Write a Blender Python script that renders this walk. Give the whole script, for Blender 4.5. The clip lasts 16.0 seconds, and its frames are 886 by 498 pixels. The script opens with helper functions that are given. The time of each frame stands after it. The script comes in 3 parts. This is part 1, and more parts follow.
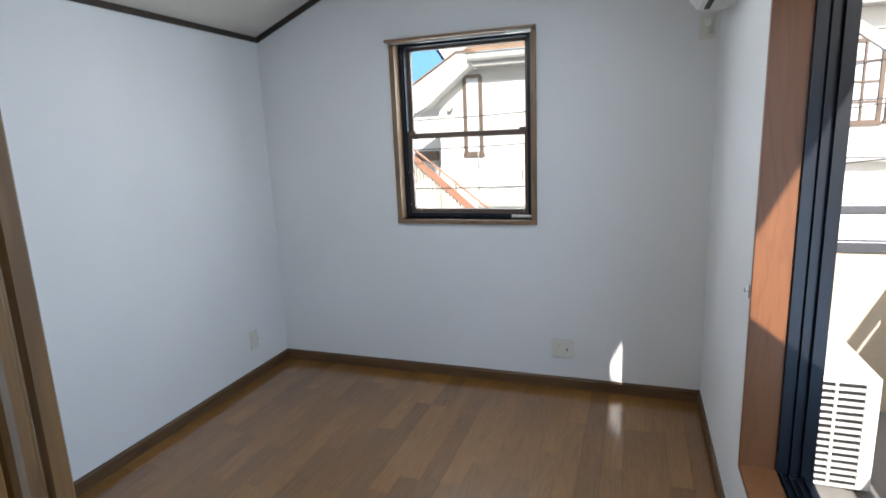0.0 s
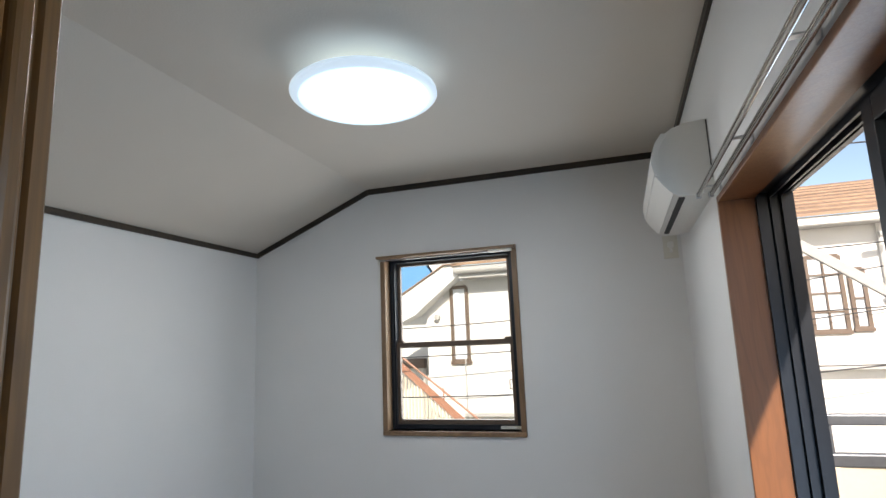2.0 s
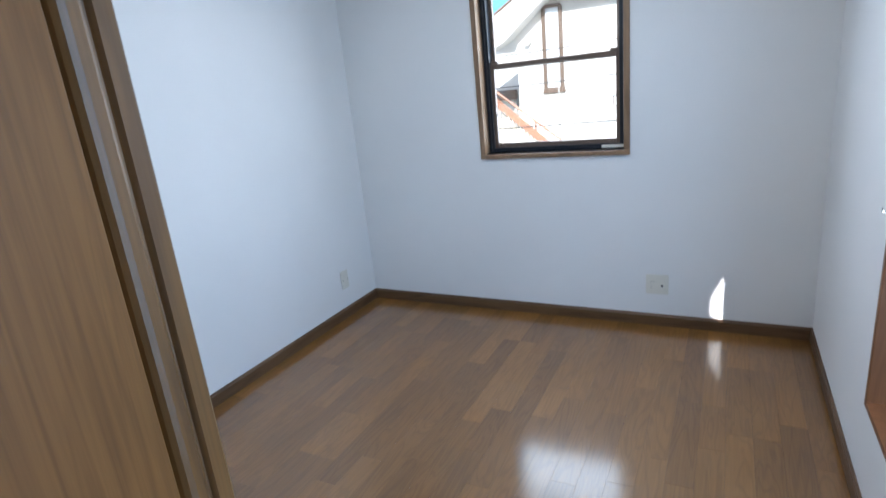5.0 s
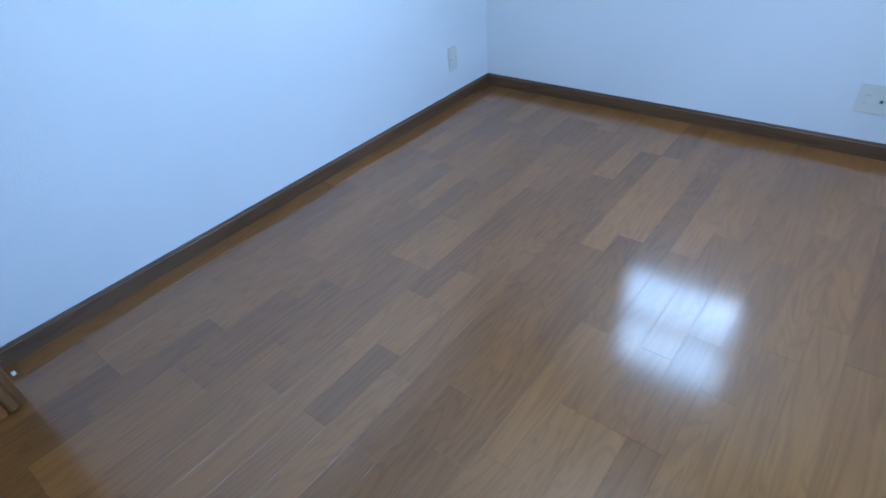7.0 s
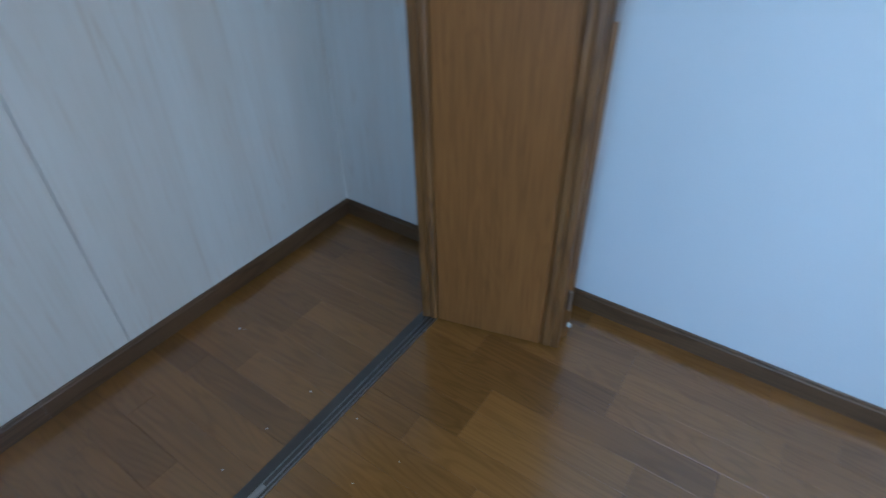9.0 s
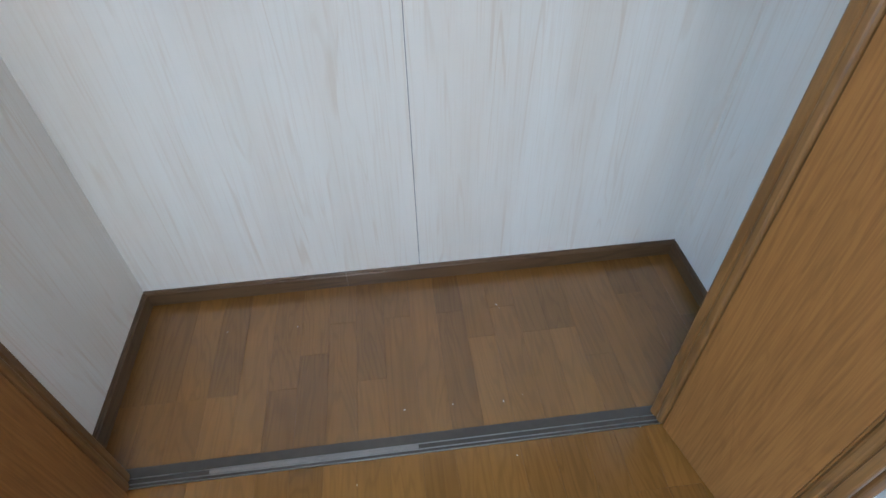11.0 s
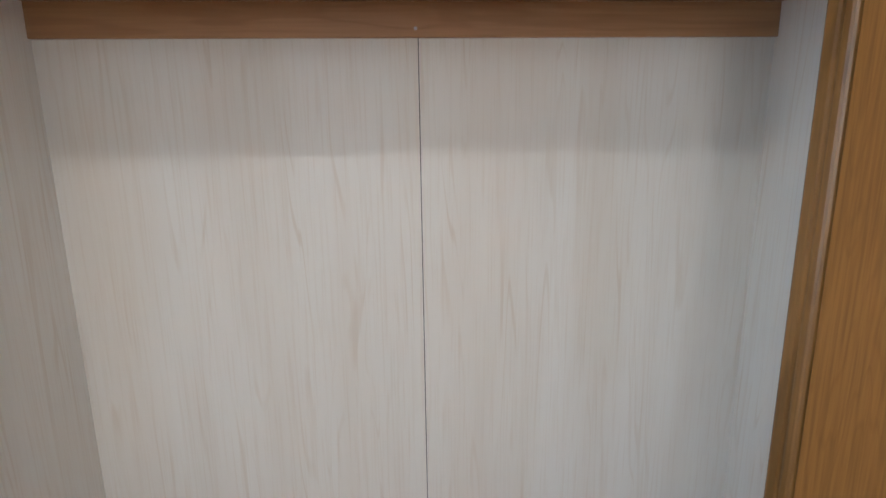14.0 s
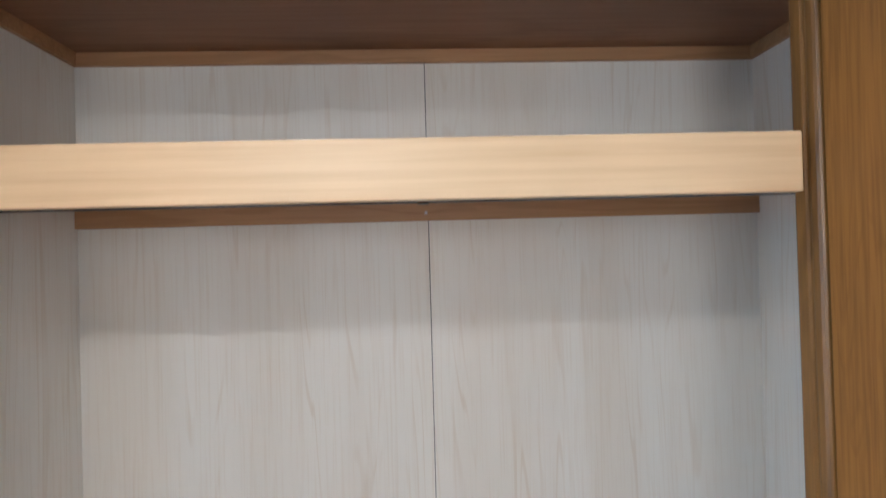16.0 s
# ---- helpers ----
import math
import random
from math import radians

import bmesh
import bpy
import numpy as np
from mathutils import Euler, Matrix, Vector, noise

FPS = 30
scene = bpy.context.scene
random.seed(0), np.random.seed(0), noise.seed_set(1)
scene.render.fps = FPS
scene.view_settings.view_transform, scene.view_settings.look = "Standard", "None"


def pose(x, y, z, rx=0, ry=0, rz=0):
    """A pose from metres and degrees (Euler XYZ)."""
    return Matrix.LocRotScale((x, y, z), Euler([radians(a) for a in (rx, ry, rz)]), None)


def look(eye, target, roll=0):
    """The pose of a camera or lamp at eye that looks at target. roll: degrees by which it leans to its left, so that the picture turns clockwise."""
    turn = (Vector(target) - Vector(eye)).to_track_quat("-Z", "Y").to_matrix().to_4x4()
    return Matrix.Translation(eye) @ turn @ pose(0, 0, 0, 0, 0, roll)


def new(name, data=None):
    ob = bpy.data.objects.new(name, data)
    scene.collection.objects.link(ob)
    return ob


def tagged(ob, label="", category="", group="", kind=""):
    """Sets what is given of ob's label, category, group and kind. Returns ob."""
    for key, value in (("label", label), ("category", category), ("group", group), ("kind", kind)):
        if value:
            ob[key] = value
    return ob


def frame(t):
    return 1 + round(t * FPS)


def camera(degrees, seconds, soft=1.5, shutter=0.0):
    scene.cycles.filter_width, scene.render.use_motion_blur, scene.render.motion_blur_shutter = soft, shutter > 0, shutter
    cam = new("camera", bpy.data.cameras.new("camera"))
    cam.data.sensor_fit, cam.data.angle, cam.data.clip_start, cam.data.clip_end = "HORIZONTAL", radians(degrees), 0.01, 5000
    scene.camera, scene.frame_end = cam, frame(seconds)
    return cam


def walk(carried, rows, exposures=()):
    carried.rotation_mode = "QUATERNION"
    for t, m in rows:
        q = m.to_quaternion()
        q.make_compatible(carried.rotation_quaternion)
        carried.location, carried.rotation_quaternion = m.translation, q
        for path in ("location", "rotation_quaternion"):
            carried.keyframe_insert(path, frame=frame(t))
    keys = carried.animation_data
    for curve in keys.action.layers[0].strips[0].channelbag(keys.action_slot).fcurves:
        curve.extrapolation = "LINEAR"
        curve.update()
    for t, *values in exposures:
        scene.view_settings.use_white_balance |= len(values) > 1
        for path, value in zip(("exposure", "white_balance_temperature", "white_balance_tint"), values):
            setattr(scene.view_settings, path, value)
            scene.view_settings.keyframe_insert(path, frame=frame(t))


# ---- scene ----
cam = camera(77.8, 16.0, 1.5, 0.3)
PATH = [
    (0, (2.258, 0.088, 1.457), (1.599, 1.934, 1.06), -2.4),
    (0.5, (2.279, 0.078, 1.477), (1.631, 1.959, 1.274), -2.0),
    (1, (2.276, 0.062, 1.474), (1.659, 1.965, 1.49), -1.8),
    (1.5, (2.274, 0.049, 1.471), (1.678, 1.947, 1.682), -1.7),
    (2, (2.274, 0.045, 1.471), (1.681, 1.925, 1.812), -2.3),
    (2.5, (2.272, 0.033, 1.468), (1.591, 1.884, 1.797), -2.2),
    (3, (2.269, 0.017, 1.464), (1.444, 1.812, 1.775), -1.5),
    (3.5, (2.27, 0.022, 1.465), (1.371, 1.788, 1.737), -1.1),
    (4, (2.271, 0.032, 1.467), (1.351, 1.807, 1.516), -2.1),
    (4.5, (2.234, 0.06, 1.444), (1.322, 1.818, 1.161), -3.8),
    (7, (1.897, 0.431, 1.222), (0.828, 1.626, 0.026), -5.9),
    (7.5, (1.687, 0.553, 1.222), (0.402, 1.454, -0.017), -2.6),
    (8, (1.663, 0.717, 1.205), (0.076, 1.028, 0.028), -4.2),
    (8.5, (1.54, 0.869, 1.282), (-0.032, 0.465, 0.113), -4.2),
    (9, (1.364, 0.799, 1.289), (0.071, -0.118, 0.07), -1.3),
    (9.5, (1.227, 0.701, 1.306), (0.375, -0.578, 0.027), 0.9),
    (10, (1.074, 0.711, 1.39), (0.658, -0.688, 0.023), 1.1),
    (12.5, (0.993, 0.811, 1.543), (0.935, -0.607, 0.134), -2.5),
    (13, (0.955, 0.85, 1.5), (0.91, -0.88, 0.50), -2.7),
    (13.5, (0.94, 0.87, 1.41), (0.91, -1.03, 0.805), -1.8),
    (14, (0.995, 0.869, 1.385), (0.888, -1.042, 0.963), -0.7),
    (14.5, (0.997, 0.876, 1.403), (0.916, -1.095, 1.074), -1.6),
    (15, (1.004, 0.881, 1.403), (0.928, -1.095, 1.103), -1.8),
    (15.5, (0.999, 0.89, 1.454), (0.928, -1.1, 1.263), -1.7),
    (16, (1.002, 0.916, 1.517), (0.909, -1.081, 1.538), -1.6),
]
EXPO = [(0, 1.4, 6500, 13), (2.0, 1.15, 7050, 14), (3.5, 1.28, 6900, 14), (4.7, 1.7, 6150, 13), (6.8, 2.05, 4700, 10), (8.0, 1.8, 4600, 2), (9.0, 1.85, 4850, 4), (10.1, 2.6, 5350, 5), (12.3, 2.85, 5950, 12), (13.0, 2.9, 6150, 12), (14, 2.5, 6700, 14), (16, 2.55, 6600, 14)]
walk(cam, [(t, look(eye, target, roll)) for t, eye, target, roll in PATH], EXPO)

# ---- world, sun ----
SUN = Vector((0.396, -1.17, 0.82)).normalized()
world = bpy.data.worlds.new("sky")
scene.world = world
world.use_nodes = True
wn = world.node_tree
sky = wn.nodes.new("ShaderNodeTexSky")
sky.sky_type = "NISHITA"
sky.sun_disc = False
sky.sun_elevation = math.asin(SUN.z)
sky.sun_rotation = math.atan2(SUN.x, SUN.y)
wn.links.new(sky.outputs[0], wn.nodes["Background"].inputs[0])
wn.nodes["Background"].inputs[1].default_value = 0.10
sun_data = bpy.data.lights.new("sun", "SUN")
sun_data.energy, sun_data.angle, sun_data.color = 3.4, radians(0.5), (1.0, 0.95, 0.88)
sun_ob = new("sun", sun_data)
sun_ob.matrix_world = look(SUN * 20, (0, 0, 0))
# sky light that enters through the balcony door's opening
sky_lamp = bpy.data.lights.new("door_skylight", "AREA")
sky_lamp.shape, sky_lamp.size, sky_lamp.size_y = "RECTANGLE", 0.85, 1.5
sky_lamp.energy, sky_lamp.color = 7.0, (0.40, 0.68, 1.0)
sky_ob = new("door_skylight", sky_lamp)
sky_ob.matrix_world = look((2.86, 1.06, 1.12), (0, 1.2, 0.45))

# daylight from the sunlit house and sky that enters through the small window
win_lamp = bpy.data.lights.new("window_skylight", "AREA")
win_lamp.shape, win_lamp.size, win_lamp.size_y = "RECTANGLE", 0.68, 0.90
win_lamp.energy, win_lamp.color = 4.2, (0.80, 0.90, 1.0)
win_ob = new("window_skylight", win_lamp)
win_ob.matrix_world = look((1.32, 3.272, 1.487), (1.32, 0.0, 1.487))

# ---- materials ----
def mat(name, color, rough=0.5, metal=0.0):
    m = bpy.data.materials.new(name)
    m.use_nodes = True
    b = m.node_tree.nodes["Principled BSDF"]
    b.inputs["Base Color"].default_value = (*color, 1)
    b.inputs["Roughness"].default_value = rough
    b.inputs["Metallic"].default_value = metal
    return m, m.node_tree, b


def node(nt, kind, **kw):
    n = nt.nodes.new(kind)
    for k, v in kw.items():
        n.inputs[k].default_value = v
    return n


def ramp(nt, fac, stops):
    r = nt.nodes.new("ShaderNodeValToRGB")
    while len(r.color_ramp.elements) < len(stops):
        r.color_ramp.elements.new(0.5)
    for e, (p, c) in zip(r.color_ramp.elements, stops):
        e.position, e.color = p, (*c, 1)
    nt.links.new(fac, r.inputs[0])
    return r.outputs[0]


def coords(nt, scale, use="Object", shift=True):
    tc = nt.nodes.new("ShaderNodeTexCoord")
    mp = nt.nodes.new("ShaderNodeMapping")
    mp.inputs["Scale"].default_value = scale
    src = tc.outputs[use]
    if shift:
        info = nt.nodes.new("ShaderNodeObjectInfo")
        mul = nt.nodes.new("ShaderNodeMath")
        mul.operation, mul.inputs[1].default_value = "MULTIPLY", 37.0
        nt.links.new(info.outputs["Random"], mul.inputs[0])
        add = nt.nodes.new("ShaderNodeVectorMath")
        nt.links.new(src, add.inputs[0])
        nt.links.new(mul.outputs[0], add.inputs[1])
        src = add.outputs[0]
    nt.links.new(src, mp.inputs["Vector"])
    return mp.outputs[0]


def bump(nt, b, height, strength, dist):
    n = nt.nodes.new("ShaderNodeBump")
    n.inputs["Strength"].default_value, n.inputs["Distance"].default_value = strength, dist
    nt.links.new(height, n.inputs["Height"])
    nt.links.new(n.outputs[0], b.inputs["Normal"])


def mixc(nt, fac, a, b_, mode="MIX"):
    n = nt.nodes.new("ShaderNodeMix")
    n.data_type, n.blend_type = "RGBA", mode
    for sock, v in ((n.inputs[0], fac), (n.inputs[6], a), (n.inputs[7], b_)):
        if isinstance(v, (int, float)):
            sock.default_value = v
        elif isinstance(v, tuple):
            sock.default_value = (*v, 1)
        else:
            nt.links.new(v, sock)
    return n.outputs[2]


def wood(name, dark, mid, light, rough, along, fine=1.0, vary=0.25, coat=0.0, grain_bump=0.15, figure=0.6, rings=34.0, pore=0.5, spec=0.5):
    """Wood whose grain runs along one axis ('x', 'y' or 'z'), with cathedral figure, pores and a tone of its own for each piece."""
    m, nt, b = mat(name, mid, rough)
    b.inputs["Specular IOR Level"].default_value = spec
    ax = "xyz".index(along)
    lo = [9.0 * fine] * 3
    lo[ax] = 1.1 * fine
    hi = [160.0 * fine] * 3
    hi[ax] = 5.0 * fine
    n1 = node(nt, "ShaderNodeTexNoise", Scale=1.0, Detail=3.0, Distortion=0.6)
    nt.links.new(coords(nt, lo), n1.inputs["Vector"])
    wv = node(nt, "ShaderNodeMath")
    wv.operation, wv.inputs[1].default_value = "MULTIPLY", rings
    nt.links.new(n1.outputs[0], wv.inputs[0])
    sn = nt.nodes.new("ShaderNodeMath")
    sn.operation = "SINE"
    nt.links.new(wv.outputs[0], sn.inputs[0])
    n2 = node(nt, "ShaderNodeTexNoise", Scale=1.0, Detail=4.0)
    nt.links.new(coords(nt, hi), n2.inputs["Vector"])
    fig = mixc(nt, figure, mid, ramp(nt, sn.outputs[0], [(0.0, light), (0.55, mid), (1.0, dark)]))
    pores = ramp(nt, n2.outputs[0], [(0.3, (0, 0, 0)), (0.62, (1, 1, 1))])
    c1 = mixc(nt, pores, mixc(nt, pore, fig, dark), fig)
    info = nt.nodes.new("ShaderNodeObjectInfo")
    tone = ramp(nt, info.outputs["Random"], [(0.0, dark), (0.5, mid), (1.0, light)])
    c2 = mixc(nt, vary, c1, tone)
    n3 = node(nt, "ShaderNodeTexNoise", Scale=2.2, Detail=2.0)
    nt.links.new(coords(nt, (1, 1, 1), shift=False), n3.inputs["Vector"])
    c3 = mixc(nt, 0.35, c2, ramp(nt, n3.outputs[0], [(0.3, (0.72, 0.72, 0.72)), (0.7, (1.1, 1.1, 1.1))]), "MULTIPLY")
    nt.links.new(c3, b.inputs["Base Color"])
    rr = nt.nodes.new("ShaderNodeMapRange")
    rr.inputs["To Min"].default_value, rr.inputs["To Max"].default_value = rough * 1.25, rough * 0.85
    nt.links.new(n2.outputs[0], rr.inputs["Value"])
    nt.links.new(rr.outputs[0], b.inputs["Roughness"])
    if coat:
        b.inputs["Coat Weight"].default_value, b.inputs["Coat Roughness"].default_value = coat, 0.15
        b.inputs["Coat IOR"].default_value = 1.75
    bump(nt, b, n2.outputs[0], grain_bump, 0.001)
    return m


def paper(name, color, size=260.0, strength=0.35, rough=0.75):
    """Embossed vinyl wallpaper, with faint unevenness and grime."""
    m, nt, b = mat(name, color, rough)
    n1 = node(nt, "ShaderNodeTexNoise", Scale=size, Detail=3.0)
    v = coords(nt, (1, 1, 1), "Object", False)
    nt.links.new(v, n1.inputs["Vector"])
    vo = node(nt, "ShaderNodeTexVoronoi", Scale=size * 0.7)
    nt.links.new(v, vo.inputs["Vector"])
    ad = nt.nodes.new("ShaderNodeMath")
    nt.links.new(n1.outputs[0], ad.inputs[0])
    nt.links.new(vo.outputs[0], ad.inputs[1])
    n2 = node(nt, "ShaderNodeTexNoise", Scale=1.7, Detail=4.0)
    nt.links.new(v, n2.inputs["Vector"])
    c = ramp(nt, n2.outputs[0], [(0.3, tuple(a * 0.955 for a in color)), (0.7, color)])
    nt.links.new(c, b.inputs["Base Color"])
    bump(nt, b, ad.outputs[0], strength, 0.0012)
    return m


def printed_ply(name, base, streak):
    """Pale printed plywood: soft tan bands, thin upright flame-shaped grain lines and a hair-fine figure."""
    m, nt, b = mat(name, base, 0.42)
    b.inputs["Specular IOR Level"].default_value = 0.35
    n1 = node(nt, "ShaderNodeTexNoise", Scale=1.0, Detail=2.0, Distortion=0.5)
    nt.links.new(coords(nt, (9.0, 9.0, 0.6)), n1.inputs["Vector"])
    mul = nt.nodes.new("ShaderNodeMath")
    mul.operation, mul.inputs[1].default_value = "MULTIPLY", 70.0
    nt.links.new(n1.outputs[0], mul.inputs[0])
    sn = nt.nodes.new("ShaderNodeMath")
    sn.operation = "SINE"
    nt.links.new(mul.outputs[0], sn.inputs[0])
    lines = ramp(nt, sn.outputs[0], [(0.6, (0, 0, 0)), (1.0, (0.34, 0.34, 0.34))])
    n2 = node(nt, "ShaderNodeTexNoise", Scale=1.0, Detail=3.0)
    nt.links.new(coords(nt, (22.0, 22.0, 1.6)), n2.inputs["Vector"])
    where = ramp(nt, n2.outputs[0], [(0.46, (0, 0, 0)), (0.66, (1, 1, 1))])
    n3 = node(nt, "ShaderNodeTexNoise", Scale=1.0, Detail=4.0)
    nt.links.new(coords(nt, (190.0, 190.0, 4.0)), n3.inputs["Vector"])
    n4 = node(nt, "ShaderNodeTexNoise", Scale=1.0, Detail=2.0)
    nt.links.new(coords(nt, (6.0, 6.0, 0.7)), n4.inputs["Vector"])
    band = mixc(nt, ramp(nt, n4.outputs[0], [(0.4, (0, 0, 0)), (0.75, (0.3, 0.3, 0.3))]), base, streak)
    fine = mixc(nt, ramp(nt, n3.outputs[0], [(0.5, (0, 0, 0)), (0.8, (0.3, 0.3, 0.3))]), band, streak)
    amount = mixc(nt, 1.0, lines, where, "MULTIPLY")
    nt.links.new(mixc(nt, amount, fine, streak), b.inputs["Base Color"])
    bump(nt, b, n3.outputs[0], 0.05, 0.001)
    return m


def speckled(name, color, rough, metal=0.0, amount=0.12, size=40.0, bumpy=0.05):
    """Plain paint, plastic or metal with slight mottling and dust."""
    m, nt, b = mat(name, color, rough, metal)
    v = coords(nt, (1, 1, 1), "Object", False)
    n1 = node(nt, "ShaderNodeTexNoise", Scale=size, Detail=5.0)
    nt.links.new(v, n1.inputs["Vector"])
    n2 = node(nt, "ShaderNodeTexNoise", Scale=2.5, Detail=3.0)
    nt.links.new(v, n2.inputs["Vector"])
    c = mixc(nt, 0.5, ramp(nt, n1.outputs[0], [(0.3, tuple(a * (1 - amount) for a in color)), (0.7, color)]),
             ramp(nt, n2.outputs[0], [(0.3, tuple(a * (1 - amount) for a in color)), (0.7, color)]))
    nt.links.new(c, b.inputs["Base Color"])
    bump(nt, b, n1.outputs[0], bumpy, 0.001)
    return m


M_WALL = paper("white_wallpaper", (0.80, 0.80, 0.79))
M_CEIL = paper("cream_ceiling_paper", (0.72, 0.665, 0.59), 200.0)
M_FLOOR = wood("oak_flooring", (0.105, 0.042, 0.008), (0.222, 0.096, 0.0185), (0.31, 0.142, 0.031), 0.4, "y", 0.9, 0.38, 1.0, 0.05, 0.28, 95.0, 0.36, 0.2)
M_BASE_X = wood("baseboard_wood_x", (0.07, 0.036, 0.016), (0.12, 0.062, 0.027), (0.15, 0.08, 0.036), 0.38, "x", 1.0, 0.1)
M_BASE_Y = wood("baseboard_wood_y", (0.07, 0.036, 0.016), (0.12, 0.062, 0.027), (0.15, 0.08, 0.036), 0.38, "y", 1.0, 0.1)
M_CROWN = wood("crown_wood", (0.02, 0.014, 0.009), (0.038, 0.026, 0.016), (0.05, 0.034, 0.02), 0.45, "x", 1.0, 0.1)
M_DOOR = wood("oak_door_veneer", (0.145, 0.056, 0.013), (0.285, 0.117, 0.029), (0.31, 0.13, 0.034), 0.42, "z", 1.1, 0.08, 0.0, 0.3, 0.2, 75.0, 0.6, 0.25)
M_STILE = wood("oak_door_stile", (0.10, 0.042, 0.011), (0.195, 0.085, 0.021), (0.23, 0.102, 0.027), 0.36, "z", 1.3, 0.1)
M_LINING = wood("red_brown_lining", (0.18, 0.066, 0.022), (0.22, 0.082, 0.027), (0.24, 0.09, 0.03), 0.42, "z", 1.4, 0.08)
M_WINWOOD = wood("window_casing_wood", (0.17, 0.10, 0.055), (0.26, 0.16, 0.09), (0.29, 0.18, 0.105), 0.4, "z", 1.2, 0.1)
M_PINE = wood("pine_board", (0.62, 0.37, 0.19), (0.76, 0.50, 0.29), (0.80, 0.55, 0.33), 0.4, "x", 0.5, 0.1)
M_CLEAT = wood("brown_cleat", (0.38, 0.19, 0.085), (0.50, 0.265, 0.125), (0.52, 0.28, 0.135), 0.45, "x", 0.8, 0.1)
M_CLTOP = wood("closet_top_ply", (0.24, 0.11, 0.055), (0.31, 0.15, 0.078), (0.33, 0.16, 0.085), 0.5, "x", 0.6, 0.1)
M_PANEL = printed_ply("pale_closet_ply", (0.81, 0.765, 0.70), (0.60, 0.46, 0.33))
M_ALU = speckled("dark_bronze_aluminium", (0.018, 0.022, 0.03), 0.38, 0.3, 0.2)
M_WALU = speckled("bronze_window_aluminium", (0.17, 0.12, 0.09), 0.4, 0.2, 0.2)
M_STEEL = speckled("worn_steel", (0.55, 0.55, 0.56), 0.28, 1.0, 0.2)
M_RODM = speckled("dark_chrome_rod", (0.22, 0.23, 0.25), 0.22, 1.0, 0.15)
M_RAILM = speckled("steel_curtain_rail", (0.42, 0.39, 0.36), 0.2, 1.0, 0.15)
M_TRACK = speckled("grey_floor_track", (0.15, 0.135, 0.12), 0.4, 0.7, 0.25)
M_PLAST = speckled("ivory_plastic", (0.72, 0.70, 0.62), 0.4, 0.0, 0.05)
M_ACPL = speckled("white_ac_plastic", (0.78, 0.77, 0.73), 0.38, 0.0, 0.04)
M_BLACK = speckled("black_gap", (0.012, 0.012, 0.013), 0.6)
M_RENDERW = paper("white_render", (0.72, 0.71, 0.68), 30.0, 0.5, 0.85)
M_BEIGE = speckled("beige_parapet_panel", (0.62, 0.54, 0.42), 0.6, 0.0, 0.1)
M_TILE = speckled("brown_roof_tile", (0.38, 0.24, 0.15), 0.6, 0.0, 0.4, 6.0, 0.2)
M_RAIL = speckled("grey_rail_aluminium", (0.16, 0.17, 0.19), 0.35, 0.7, 0.15)
M_STAIR = speckled("red_brown_stair_steel", (0.40, 0.19, 0.12), 0.5, 0.0, 0.2)
M_CABLE = speckled("black_cable", (0.03, 0.03, 0.03), 0.6)
M_GROUND = speckled("grey_concrete_ground", (0.32, 0.31, 0.29), 0.8, 0.0, 0.25, 3.0, 0.3)
M_BROWNF = speckled("brown_house_window_frame", (0.13, 0.09, 0.065), 0.5)
M_BLUEW = speckled("blue_house_siding", (0.10, 0.28, 0.52), 0.6)
M_GREYW = speckled("grey_house_trim", (0.42, 0.41, 0.39), 0.6)

M_GLASS, gnt, gb = mat("clear_glass", (1, 1, 1), 0.02)
# thin pane: clear straight through, with a faint sheen
clear = gnt.nodes.new("ShaderNodeBsdfTransparent")
clear.inputs[0].default_value = (0.93, 0.95, 0.94, 1)
sheen = gnt.nodes.new("ShaderNodeBsdfGlossy")
sheen.inputs["Roughness"].default_value = 0.02
gmix = gnt.nodes.new("ShaderNodeMixShader")
gmix.inputs[0].default_value = 0.04
gnt.links.new(clear.outputs[0], gmix.inputs[1])
gnt.links.new(sheen.outputs[0], gmix.inputs[2])
gnt.links.new(gmix.outputs[0], gnt.nodes["Material Output"].inputs["Surface"])
gnt.nodes.remove(gb)
M_FROST, fnt, fb = mat("pale_house_glass", (0.62, 0.66, 0.7), 0.12)
M_LAMP, lnt, lb = mat("milky_lamp_cover", (0.75, 0.8, 0.85), 0.3)
# the LEDs sit in the middle: the cover glows less towards its edge
lgr = lnt.nodes.new("ShaderNodeVectorMath")
lgr.operation = "LENGTH"
ltc = lnt.nodes.new("ShaderNodeTexCoord")
lmp = lnt.nodes.new("ShaderNodeMapping")
lmp.inputs["Scale"].default_value = (3.8, 3.8, 0.0)
lnt.links.new(ltc.outputs["Object"], lmp.inputs["Vector"])
lnt.links.new(lmp.outputs[0], lgr.inputs[0])
glow = ramp(lnt, lgr.outputs["Value"], [(0.0, (0.95, 0.98, 1.0)), (0.40, (0.85, 0.93, 1.0)), (0.62, (0.03, 0.04, 0.046)), (0.9, (0.010, 0.0155, 0.019))])
lnt.links.new(glow, lb.inputs["Emission Color"])
lb.inputs["Emission Strength"].default_value = 26.0
M_LAMPRIM, lnt2, lb2 = mat("milky_lamp_rim", (0.5, 0.58, 0.66), 0.3)
lb2.inputs["Emission Color"].default_value = (0.62, 0.82, 1.0, 1)
lb2.inputs["Emission Strength"].default_value = 0.35
M_LAMPUP, lnt4, lb4 = mat("lamp_upper_glow", (0.5, 0.58, 0.66), 0.3)
lb4.inputs["Emission Color"].default_value = (0.70, 0.92, 1.0, 1)
lb4.inputs["Emission Strength"].default_value = 0.8


